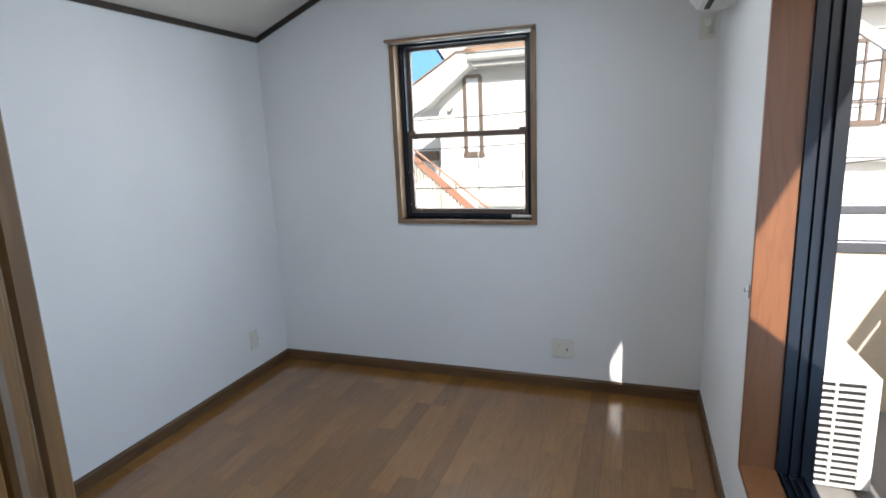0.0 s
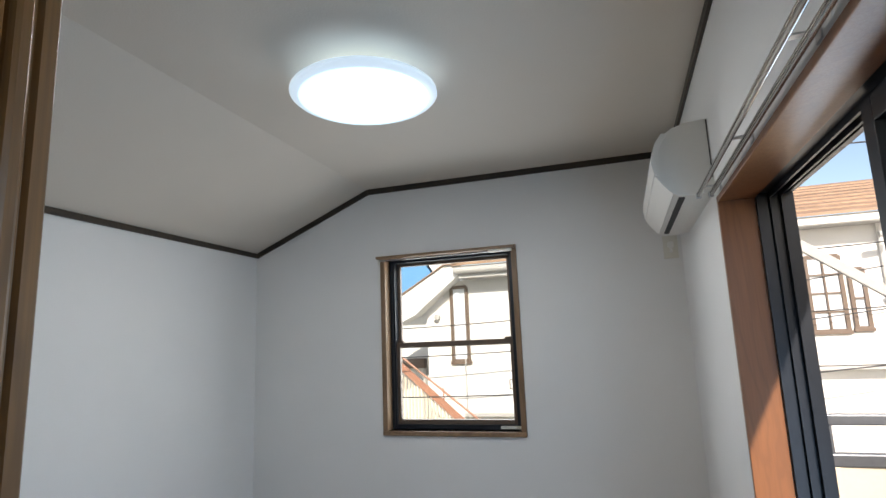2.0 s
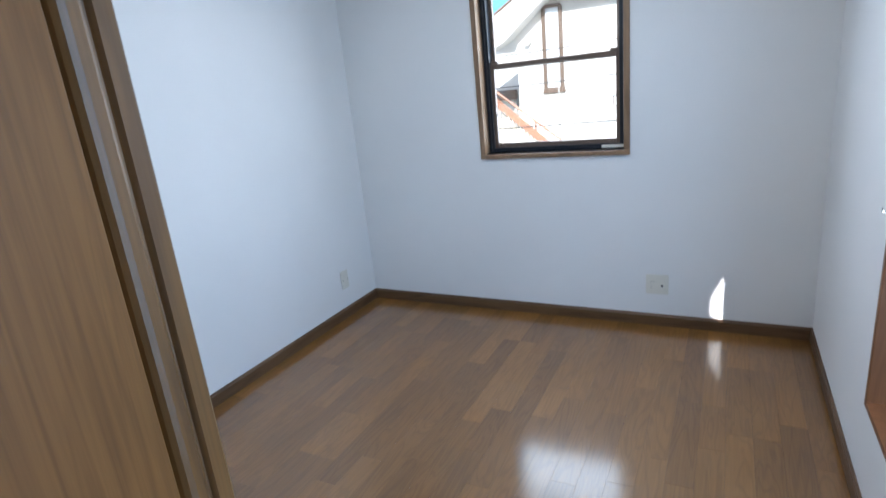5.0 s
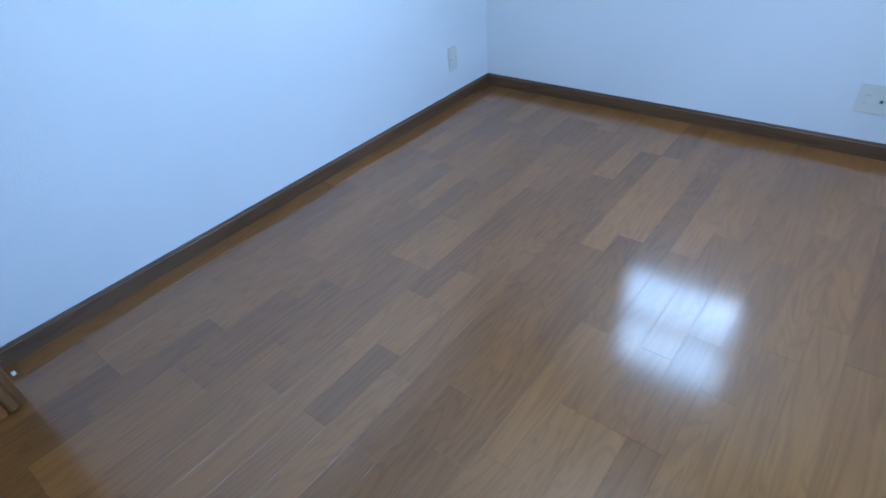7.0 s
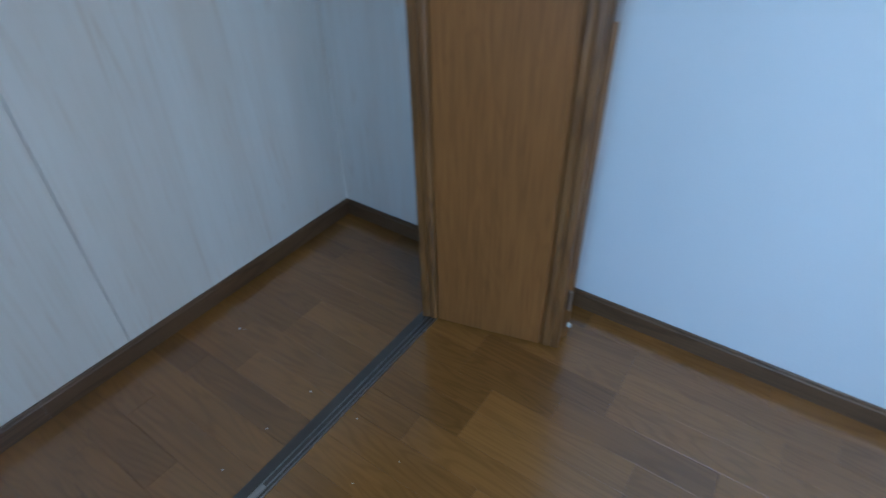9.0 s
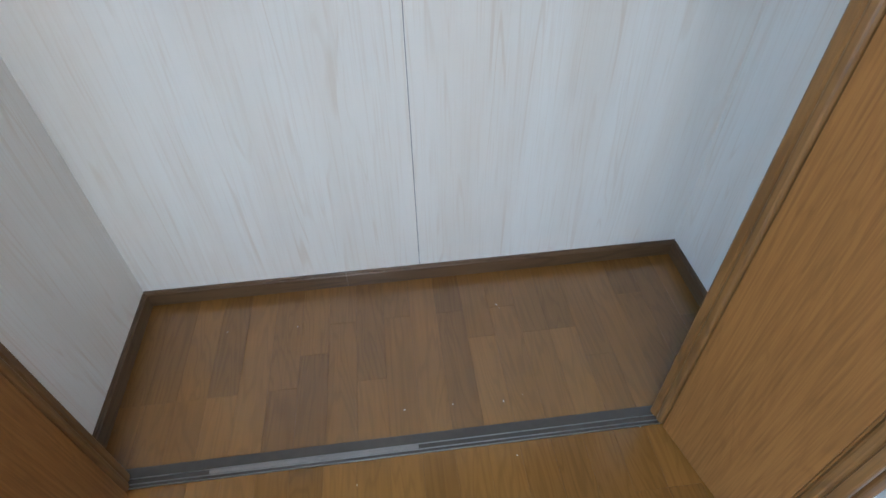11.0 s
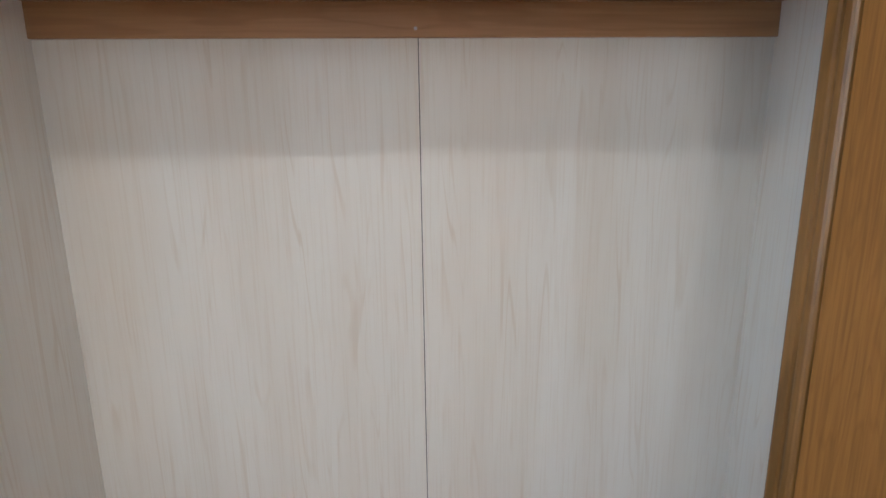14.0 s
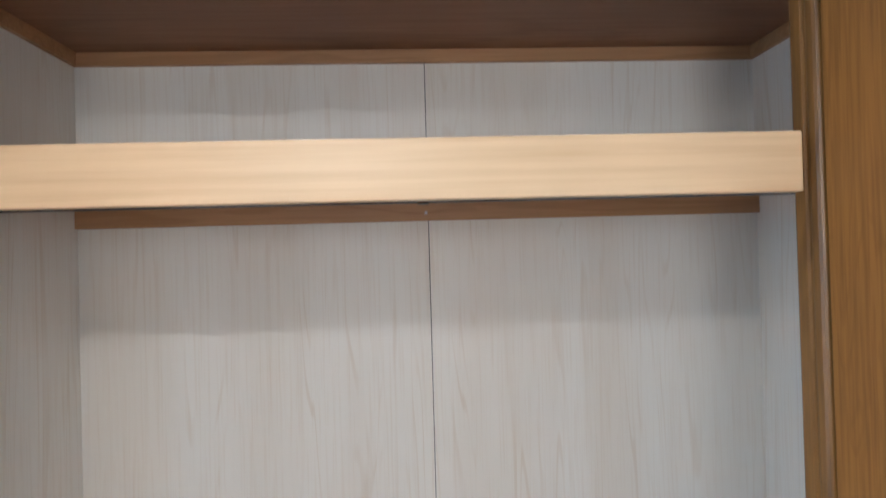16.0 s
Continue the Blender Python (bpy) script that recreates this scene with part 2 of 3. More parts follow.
# ---- building helpers ----
def box(bm, x0, x1, y0, y1, z0, z1, bevel=0.0):
    """Adds a box; bevel rounds all its edges."""
    r = bmesh.ops.create_cube(bm, size=1.0, matrix=Matrix.LocRotScale(
        ((x0 + x1) / 2, (y0 + y1) / 2, (z0 + z1) / 2), None, (abs(x1 - x0), abs(y1 - y0), abs(z1 - z0))))
    if bevel:
        es = list({e for v in r["verts"] for e in v.link_edges})
        bmesh.ops.bevel(bm, geom=es, offset=bevel, segments=2, affect="EDGES", profile=0.6)
    return bm


def cyl(bm, a, b, r, seg=16, r2=None):
    """Adds a round bar from a to b."""
    a, b = Vector(a), Vector(b)
    d = b - a
    m = Matrix.Translation((a + b) / 2) @ d.to_track_quat("Z", "Y").to_matrix().to_4x4()
    bmesh.ops.create_cone(bm, cap_ends=True, segments=seg, radius1=r, radius2=r if r2 is None else r2, depth=d.length, matrix=m)
    return bm


def prism(bm, outline, axis, a, b):
    """Extrudes a 2D outline along an axis from a to b. axis 'x': outline in (y, z); 'y': (x, z); 'z': (x, y)."""
    def at(p, t):
        return {"x": (t, p[0], p[1]), "y": (p[0], t, p[1]), "z": (p[0], p[1], t)}[axis]
    lo = [bm.verts.new(at(p, a)) for p in outline]
    hi = [bm.verts.new(at(p, b)) for p in outline]
    n = len(outline)
    bm.faces.new(lo)
    bm.faces.new(hi[::-1])
    for i in range(n):
        bm.faces.new((lo[i], hi[i], hi[(i + 1) % n], lo[(i + 1) % n]))
    bmesh.ops.recalc_face_normals(bm, faces=bm.faces[:])
    return bm


def mesh_of(name, bm, material, smooth=False):
    me = bpy.data.meshes.new(name)
    bm.to_mesh(me)
    bm.free()
    me.materials.append(material)
    if smooth:
        for p in me.polygons:
            p.use_smooth = True
    return me


def part(name, bm, material, parent, label="", smooth=False):
    ob = new(name, mesh_of(name, bm, material, smooth))
    ob.parent = parent
    if label:
        tagged(ob, label)
    return ob


def thing(name, label, category, at=(0, 0, 0), rz=0, group="", kind=""):
    ob = new(name)
    ob.matrix_world = pose(*at, 0, 0, rz)
    return tagged(ob, label, category, group, kind)


def solid(name, bm, material, label, category, group="", kind="", smooth=False):
    return tagged(new(name, mesh_of(name, bm, material, smooth)), label, category, group, kind)


def B(*a, **k):
    return box(bmesh.new(), *a, **k)


# ---- plan ----
R, D = 2.61, 3.12            # room: x from 0 to R, y from 0 to D
CW, CD = 1.95, 0.655         # closet width and depth behind y = 0
CEIL, LOW, RIDGE = 2.452, 2.11, 0.818
WX0, WX1, WZ0, WZ1 = 0.925, 1.715, 0.985, 1.99   # small window's opening
DY0, DY1, DZ0, DZ1 = 0.62, 1.97, 0.335, 1.905    # balcony door's opening
T = 0.16

# ---- structure ----
def structure(name, bm, material, label, category):
    return solid(name, bm, material, label, category, kind="structure")


bm = bmesh.new()
box(bm, -T, WX0, D, D + T, -0.1, 2.7)
box(bm, WX1, R + 0.19, D, D + T, -0.1, 2.7)
box(bm, WX0, WX1, D, D + T, -0.1, WZ0)
box(bm, WX0, WX1, D, D + T, WZ1, 2.7)
wall_north = structure("wall_north", bm, M_WALL, "white embossed wallpaper wall with a small sash window", "wall")
wall_west = structure("wall_west", B(-T, 0, 0.03, D, -0.1, 2.7), M_WALL, "white embossed wallpaper wall below the sloping ceiling", "wall")
bm = bmesh.new()
RW = 0.19
box(bm, R, R + RW, DY1, D, -0.1, 2.7)
box(bm, R, R + RW, -1.6, DY0, -0.1, 2.7)
box(bm, R, R + RW, DY0, DY1, -0.1, DZ0)
box(bm, R, R + RW, DY0, DY1, DZ1, 2.7)
wall_east = structure("wall_east", bm, M_WALL, "white wallpaper wall with the balcony door opening", "wall")
bm = bmesh.new()
box(bm, -T, CW + 0.1, -0.09, 0.03, 2.05, 2.7)
box(bm, CW, CW + 0.1, -CD - 0.1, 0.03, -0.1, 2.05)
wall_south = structure("wall_south", bm, M_WALL, "white wallpaper wall over and beside the closet", "wall")
bm = bmesh.new()
box(bm, CW + 0.1, R + 0.19, -1.75, -1.6, -0.1, 2.7)
box(bm, CW, CW + 0.1, -1.6, -CD - 0.1, -0.1, 2.7)
wall_entry = structure("wall_entry", bm, M_WALL, "plain white wall closing the entry passage", "wall")
# ceiling: sloping part and flat part
bm = bmesh.new()
prism(bm, [(-T, LOW - T * (CEIL - LOW) / RIDGE), (0, LOW), (RIDGE, CEIL), (R + 0.19, CEIL), (R + 0.19, CEIL + 0.3), (-T, CEIL + 0.3)], "y", -1.75, D + T)
ceiling = structure("ceiling", bm, M_CEIL, "cream papered ceiling, sloping down to the low wall", "ceiling")
floor = structure("floor", B(-T, R + 0.19, -1.75, D + T, -0.12, -0.0065), M_BLACK, "brown glossy oak strip flooring", "floor")

# closet shell
closet_back = structure("closet_wall_back", B(-T, CW + 0.1, -CD - 0.12, -CD - 0.02, -0.1, 2.7), M_BLACK, "back wall of the closet lined with pale plywood", "wall")
SEAM = 0.968
part("panel", B(0.0, SEAM - 0.0012, -CD - 0.02, -CD, 0.0, 2.1), M_PANEL, closet_back)
part("panel", B(SEAM + 0.0012, CW, -CD - 0.02, -CD, 0.0, 2.1), M_PANEL, closet_back)
closet_side = structure("closet_wall_west", B(-T, 0, -CD - 0.02, 0.03, -0.1, 2.7), M_PANEL, "pale plywood side wall of the closet", "wall")
closet_side2 = structure("closet_wall_east", B(CW - 0.006, CW - 0.001, -CD, 0.0, 0.0, 2.1), M_PANEL, "pale plywood side wall of the closet", "wall")
closet_top = structure("closet_ceiling", B(0, CW - 0.006, -CD, -0.09, 2.105, 2.13), M_CLTOP, "dark brown plywood closet ceiling", "ceiling")
tr = thing("closet_trim", "reddish-brown wooden trim under the closet ceiling", "trim", kind="structure")
part("trim_strip", B(0.0, CW - 0.006, -CD, -CD + 0.014, 2.067, 2.105, bevel=0.002), M_CLEAT, tr)
part("trim_strip", B(0.0, 0.014, -CD + 0.014, -0.09, 2.067, 2.105, bevel=0.002), M_CLEAT, tr)
part("trim_strip", B(CW - 0.02, CW - 0.006, -CD + 0.014, -0.09, 2.067, 2.105, bevel=0.002), M_CLEAT, tr)

# baseboards
HB, TB = 0.068, 0.011
def base_profile(x, s):
    return [(x, 0.0), (x + s * TB, 0.0), (x + s * TB, HB - 0.012), (x + s * (TB - 0.003), HB - 0.009), (x + s * (TB - 0.004), HB - 0.002), (x + s * (TB - 0.006), HB), (x, HB)]


bb = thing("baseboard", "dark brown wooden baseboard along the walls", "baseboard", kind="structure")
part("board", prism(bmesh.new(), base_profile(0, 1), "y", 0.03, D), M_BASE_Y, bb)
part("board", prism(bmesh.new(), base_profile(D, -1), "x", TB, R), M_BASE_X, bb)
part("board", prism(bmesh.new(), base_profile(R, -1), "y", -1.6, D - TB), M_BASE_Y, bb)
part("board", prism(bmesh.new(), base_profile(-CD, 1), "x", 0, 1.235), M_BASE_X, bb)
part("board", prism(bmesh.new(), base_profile(-CD, 1), "x", 1.2356, CW - 0.006), M_BASE_X, bb)
part("board", prism(bmesh.new(), base_profile(0, 1), "y", -CD + TB, -0.05), M_BASE_Y, bb)
part("board", prism(bmesh.new(), base_profile(CW - 0.006, -1), "y", -CD + TB, -0.05), M_BASE_Y, bb)

# crown strips
cr = thing("crown_moulding", "narrow dark brown wooden strip under the ceiling", "moulding", kind="structure")
CH = 0.034
part("strip", B(0, 0.012, 0.03, D, LOW - CH + 0.005, LOW + 0.002, bevel=0.002), M_CROWN, cr)
sl = (CEIL - LOW) / RIDGE
bm = prism(bmesh.new(), [(0.012, LOW - CH + 0.005), (0.012, LOW + 0.005), (RIDGE, CEIL + 0.002), (RIDGE + 0.004, CEIL - CH)], "y", D - 0.012, D)
part("strip", bm, M_CROWN, cr)
part("strip", B(RIDGE + 0.003, R, D - 0.012, D, CEIL - CH, CEIL + 0.002, bevel=0.002), M_CROWN, cr)
part("strip", B(R - 0.012, R, -1.6, D - 0.012, CEIL - CH, CEIL + 0.002, bevel=0.002), M_CROWN, cr)

# ---- closet fittings ----
shelf = thing("closet_shelf", "pale pine closet shelf with a deep front board", "shelf")
part("front_board", B(0.352, 1.826, 0.002, 0.026, 1.607, 1.709, bevel=0.003), M_PINE, shelf)
part("shelf_board", B(0.0, CW - 0.006, -CD + 0.014, -0.045, 1.703, 1.72), M_CLEAT, shelf)
part("shelf_edge", B(0.352, 1.826, -0.045, 0.002, 1.690, 1.707), M_CLEAT, shelf)
cl = part("cleat", B(0.0, CW - 0.006, -CD, -CD + 0.014, 1.615, 1.703, bevel=0.002), M_CLEAT, shelf, "brown wooden cleat under the shelf")
part("screw", cyl(bmesh.new(), (0.975, -CD + 0.0135, 1.637), (0.975, -CD + 0.0165, 1.637), 0.0045, 12), M_STEEL, shelf)
rod = thing("clothes_rod", "dark chrome clothes rod hanging under the closet shelf", "rod")
part("bar", cyl(bmesh.new(), (0.0, -0.21, 1.632), (CW - 0.006, -0.21, 1.632), 0.0085, 20), M_RODM, rod, smooth=True)
bm = bmesh.new()
box(bm, 0.978, 0.998, -0.222, -0.198, 1.641, 1.703, bevel=0.002)
cyl(bm, (0.976, -0.21, 1.632), (1.0, -0.21, 1.632), 0.0115, 20)
part("bracket", bm, M_RODM, rod)

track = thing("floor_track", "grey metal closet door track set in the floor", "track")
bm = bmesh.new()
for y0, y1, z1 in ((-0.004, -0.001, 0.0045), (0.012, 0.015, 0.0045), (0.023, 0.026, 0.004)):
    box(bm, 0.02, CW - 0.02, y0, y1, -0.003, z1, bevel=0.001)
part("rail", bm, M_STEEL, track)
part("channel", B(0.02, CW - 0.02, -0.034, 0.026, -0.006, 0.002), M_TRACK, track, "dull grey channel")
part("insert", B(1.034, 1.62, 0.0, 0.011, 0.002, 0.0045, bevel=0.0008), M_STEEL, track, "bright metal insert strip")


def leaf(parent, a, b, h=2.03, th=0.03, side=1):
    """One folding door leaf standing between plan points a and b; side tells which face is moulded towards the room."""
    a, b = Vector((*a, 0.008)), Vector((*b, 0.008))
    L = (b - a).length
    ang = math.atan2(b.y - a.y, b.x - a.x)
    m = Matrix.Translation(a) @ Matrix.Rotation(ang, 4, "Z")
    s = side

    def add(name, bm, material, label=""):
        bm.transform(m)
        return part(name, bm, material, parent, label)
    sw = 0.056
    bm = B(sw + 0.003, L - sw - 0.003, -th / 2 + 0.002, th / 2 - 0.002, 0.0, h, bevel=0.0015)
    box(bm, sw - 0.006, L - sw + 0.006, -0.005, 0.005, 0.001, h - 0.001)
    add("panel", bm, M_DOOR)
    for x0, sg in ((0.0, 1), (L, -1)):
        o = th / 2
        half = [(0.0, 0.006), (0.0015, 0.002), (0.005, 0.0), (0.022, 0.0), (0.0245, 0.0045), (0.0275, 0.0048), (0.030, 0.0015), (0.034, 0.0), (0.044, 0.0), (0.049, 0.0015), (0.052, 0.005), (0.054, 0.009)]
        prof = [(px, -o + d) for px, d in half] + [(px, o - d) for px, d in half[::-1]]
        add("stile", prism(bmesh.new(), [(x0 + sg * px, py) for px, py in prof], "z", 0.0, h), M_STILE)
    return parent


door_r = thing("folding_door", "open brown oak folding closet door by the low wall", "door", group="closet folding doors")
leaf(door_r, (0.325, -0.022), (0.212, 0.412))
leaf(door_r, (0.04, 0.01), (0.168, 0.412))
bm = bmesh.new()
for z in (0.18, 1.0, 1.85):
    cyl(bm, (0.189, 0.418, z - 0.035), (0.189, 0.418, z + 0.035), 0.006, 10)
part("hinge", bm, M_STEEL, door_r)
part("door_stop", B(0.19, 0.20, 0.424, 0.434, 0.085, 0.096, bevel=0.002), M_PLAST, door_r, "small white plastic catch")
door_l = thing("folding_door", "open brown oak folding closet door beside the entry", "door", group="closet folding doors")
leaf(door_l, (1.852, -0.015), (1.785, 0.364))
leaf(door_l, (1.925, -0.01), (1.815, 0.364))
bm = bmesh.new()
for z in (0.18, 1.0, 1.85):
    cyl(bm, (1.80, 0.37, z - 0.035), (1.80, 0.37, z + 0.035), 0.006, 10)
part("hinge", bm, M_STEEL, door_l)

# ---- small sash window ----
win = thing("window_1", "bronze double-hung sash window in a brown wooden casing", "window", kind="structure")
cs = 0.026
part("casing_side", B(WX0 - cs, WX0 + 0.004, D - 0.014, D + 0.075, WZ0, WZ1, bevel=0.003), M_WINWOOD, win)
part("casing_side", B(WX1 - 0.004, WX1 + cs, D - 0.014, D + 0.075, WZ0, WZ1, bevel=0.003), M_WINWOOD, win)
part("casing_head", B(WX0 - cs, WX1 + cs, D - 0.015, D + 0.075, WZ1, WZ1 + cs, bevel=0.003), M_WINWOOD, win)
part("sill", B(WX0 - cs, WX1 + cs, D - 0.017, D + 0.075, WZ0 - cs, WZ0, bevel=0.003), M_WINWOOD, win)
fr0, fr1 = WX0 + 0.004, WX1 - 0.004
bm = bmesh.new()
for x0, x1 in ((fr0, fr0 + 0.032), (fr1 - 0.032, fr1)):
    box(bm, x0, x1, D + 0.06, D + 0.15, WZ0, WZ1, bevel=0.002)
    box(bm, (x0 + x1) / 2 - 0.004, (x0 + x1) / 2 + 0.004, D + 0.05, D + 0.15, WZ0, WZ1)
box(bm, fr0 + 0.032, fr1 - 0.032, D + 0.06, D + 0.15, WZ0, WZ0 + 0.028, bevel=0.002)
box(bm, fr0 + 0.032, fr1 - 0.032, D + 0.06, D + 0.15, WZ1 - 0.014, WZ1, bevel=0.002)
part("frame", bm, M_ALU, win)
MID = 1.475


def sash(y, z0, z1, name):
    bm = bmesh.new()
    x0, x1 = fr0 + 0.028, fr1 - 0.028
    w = 0.024
    for a in ((x0, x0 + w, z0, z1), (x1 - w, x1, z0, z1), (x0 + w, x1 - w, z0, z0 + 0.034), (x0 + w, x1 - w, z1 - 0.026, z1)):
        box(bm, a[0], a[1], y, y + 0.024, a[2], a[3], bevel=0.002)
    s = part(name, bm, M_WALU, win)
    pane = new("pane", mesh_of("pane", B(x0 + w - 0.004, x1 - w + 0.004, y + 0.010, y + 0.014, z0 + 0.03, z1 - 0.022), M_GLASS))
    pane.parent = s
    pane.visible_shadow = False
    return s


low_sash = sash(D + 0.075, WZ0 + 0.02, MID + 0.012, "lower_sash")
up_sash = sash(D + 0.108, MID - 0.02, WZ1 - 0.006, "upper_sash")
for x in (fr0 + 0.075, fr1 - 0.075):
    bm = bmesh.new()
    box(bm, x - 0.022, x + 0.022, D + 0.062, D + 0.078, WZ0 + 0.03, WZ0 + 0.042, bevel=0.002)
    box(bm, x - 0.008, x + 0.008, D + 0.056, D + 0.075, WZ0 + 0.04, WZ0 + 0.054, bevel=0.002)
    part("latch", bm, M_WALU, win)
for x in (fr0 + 0.06, fr1 - 0.06):
    part("catch", B(x - 0.02, x + 0.02, D + 0.066, D + 0.09, MID + 0.008, MID + 0.026, bevel=0.003), M_WALU, win)
for x in (fr0 + 0.058, fr1 - 0.058):
    bm = bmesh.new()
    for z in (1.205, 1.255):
        box(bm, x - 0.008, x + 0.008, D + 0.064, D + 0.076, z, z + 0.005)
    box(bm, x - 0.008, x - 0.003, D + 0.062, D + 0.068, 1.205, 1.26)
    part("finger_pull", bm, M_WALU, win)
part("label_plate", B(1.585, 1.70, D + 0.048, D + 0.062, WZ0 + 0.006, WZ0 + 0.022, bevel=0.002), M_PLAST, win, "small white plastic plate")
blind = thing("roller_blind_rail", "slim brown blind rail with white end bracket above the sash window", "blind rail")
bm = B(WX0 - 0.038, WX1 + 0.02, D - 0.05, D - 0.016, WZ1 + 0.004, WZ1 + 0.02, bevel=0.003)
part("headrail", bm, M_WINWOOD, blind)
part("rod", cyl(bmesh.new(), (WX0 - 0.02, D - 0.034, WZ1 - 0.006), (WX1 - 0.01, D - 0.034, WZ1 - 0.006), 0.005, 12), M_STEEL, blind)
part("end_bracket", B(WX1 - 0.13, WX1 + 0.004, D - 0.048, D - 0.02, WZ1 - 0.012, WZ1 + 0.003, bevel=0.003), M_PLAST, blind, "white plastic end bracket")
part("hook", cyl(bmesh.new(), (WX0 - 0.03, D - 0.03, WZ1 - 0.03), (WX0 - 0.03, D - 0.03, WZ1 + 0.004), 0.004, 8), M_PLAST, blind)

# ---- balcony door ----
LX = R + 0.10
bd = thing("balcony_door", "dark aluminium sliding balcony door in a red-brown wooden lining", "sliding door", kind="structure")
part("lining_side", B(R - 0.006, LX, DY1 - 0.022, DY1, DZ0, DZ1, bevel=0.002), M_LINING, bd)
part("lining_side", B(R - 0.006, LX, DY0, DY0 + 0.022, DZ0, DZ1, bevel=0.002), M_LINING, bd)
part("lining_head", B(R - 0.006, LX, DY0 + 0.022, DY1 - 0.022, DZ1 - 0.02, DZ1 - 0.001, bevel=0.002), M_LINING, bd)
part("lining_sill", B(R - 0.006, LX, DY0 + 0.022, DY1 - 0.022, DZ0 + 0.001, DZ0 + 0.02, bevel=0.002), M_LINING, bd)
AX = R + 0.20
JY = DY1 - 0.022


def jamb(y, s):
    prof = [(LX, y), (LX, y - s * 0.012), (LX + 0.03, y - s * 0.012), (LX + 0.03, y - s * 0.004), (LX + 0.036, y - s * 0.004), (LX + 0.036, y - s * 0.018),
            (LX + 0.042, y - s * 0.018), (LX + 0.042, y - s * 0.005), (LX + 0.066, y - s * 0.005), (LX + 0.066, y - s * 0.022), (AX, y - s * 0.022), (AX, y)]
    return prism(bmesh.new(), prof, "z", DZ0, DZ1)


part("frame_jamb", jamb(JY, 1), M_ALU, bd)
part("frame_jamb", jamb(DY0 + 0.022, -1), M_ALU, bd)
bm = bmesh.new()
for x0, x1, z in ((LX, LX + 0.03, 0.012), (LX + 0.036, LX + 0.042, 0.026), (LX + 0.062, LX + 0.068, 0.026), (LX + 0.085, AX, 0.018)):
    box(bm, x0, x1, DY0 + 0.044, JY - 0.022, DZ1 - z, DZ1)
box(bm, LX, AX, DY0 + 0.044, JY - 0.022, DZ1 - 0.010, DZ1 - 0.001)
part("frame_head", bm, M_ALU, bd)
bm = bmesh.new()
box(bm, LX, AX, DY0 + 0.044, JY - 0.022, DZ0 + 0.001, DZ0 + 0.008)
for x in (LX + 0.008, LX + 0.03, LX + 0.05, LX + 0.072):
    box(bm, x, x + 0.005, DY0 + 0.044, JY - 0.022, DZ0 + 0.008, DZ0 + 0.022)
part("frame_sill", bm, M_ALU, bd)


def slider(x, y0, y1):
    bm = bmesh.new()
    z0, z1 = DZ0 + 0.022, DZ1 - 0.026
    for a in ((y0, y0 + 0.045, z0, z1), (y1 - 0.045, y1, z0, z1), (y0 + 0.045, y1 - 0.045, z0, z0 + 0.075), (y0 + 0.045, y1 - 0.045, z1 - 0.05, z1)):
        box(bm, x, x + 0.024, a[0], a[1], a[2], a[3], bevel=0.002)
    s = part("sliding_sash", bm, M_ALU, bd)
    pane = new("pane", mesh_of("pane", B(x + 0.010, x + 0.014, y0 + 0.04, y1 - 0.04, z0 + 0.07, z1 - 0.045), M_GLASS))
    pane.parent = s
    pane.visible_shadow = False


slider(LX + 0.02, DY0 + 0.03, 1.20)
slider(LX + 0.052, DY0 + 0.03, 1.24)
hk = thing("tieback_hook", "small chrome curtain tieback hook on the wall edge", "hook")
bm = bmesh.new()
cyl(bm, (R - 0.006, DY1 + 0.012, 0.918), (R - 0.006, DY1 + 0.012, 0.962), 0.0025, 8)
cyl(bm, (R, DY1 + 0.012, 0.94), (R - 0.02, DY1 + 0.012, 0.94), 0.0022, 8)
cyl(bm, (R - 0.02, DY1 + 0.012, 0.938), (R - 0.02, DY1 + 0.012, 0.952), 0.0022, 8)
part("wire", bm, M_STEEL, hk)

# double curtain rail
cur = thing("curtain_rail", "double brushed-metal curtain rail above the balcony door", "curtain rail")
for x in (R - 0.018, R - 0.056):
    bm = B(x - 0.006, x + 0.006, 0.45, 1.97, 1.921, 1.926, bevel=0.0015)
    cyl(bm, (x, 0.45, 1.916), (x, 1.97, 1.916), 0.0055, 14)
    part("rail", bm, M_RAILM, cur)
    part("end_cap", B(x - 0.008, x + 0.008, 1.968, 1.982, 1.909, 1.929, bevel=0.003), M_STEEL, cur)
for y in (0.55, 0.98, 1.45, 1.9):
    bm = B(R - 0.058, R - 0.001, y - 0.008, y + 0.008, 1.926, 1.930)
    box(bm, R - 0.004, R - 0.001, y - 0.012, y + 0.012, 1.912, 1.955)
    part("bracket", bm, M_STEEL, cur)

# ---- air conditioner ----
ac = thing("air_conditioner", "white wall-mounted air conditioner above the balcony door corner", "air conditioner")
AY0, AY1 = 1.985, 2.76
AZ0, AZ1 = 1.93, 2.185
xf = R - 0.185
prof = [(R, AZ1), (R - 0.07, AZ1 - 0.004), (R - 0.11, AZ1 - 0.016), (R - 0.14, AZ1 - 0.034), (xf + 0.022, AZ1 - 0.062), (xf + 0.007, AZ1 - 0.1), (xf + 0.002, AZ1 - 0.135), (xf + 0.008, AZ1 - 0.175),
        (R - 0.158, AZ0 + 0.045), (R - 0.128, AZ0 + 0.008), (R - 0.115, AZ0), (R - 0.05, AZ0 - 0.004), (R, AZ0 + 0.004)]
part("body", prism(bmesh.new(), prof, "y", AY0 + 0.006, AY1 - 0.006), M_ACPL, ac)
front = prof[3:8]
inner = [(x + 0.01, z - 0.004) for x, z in front][::-1]
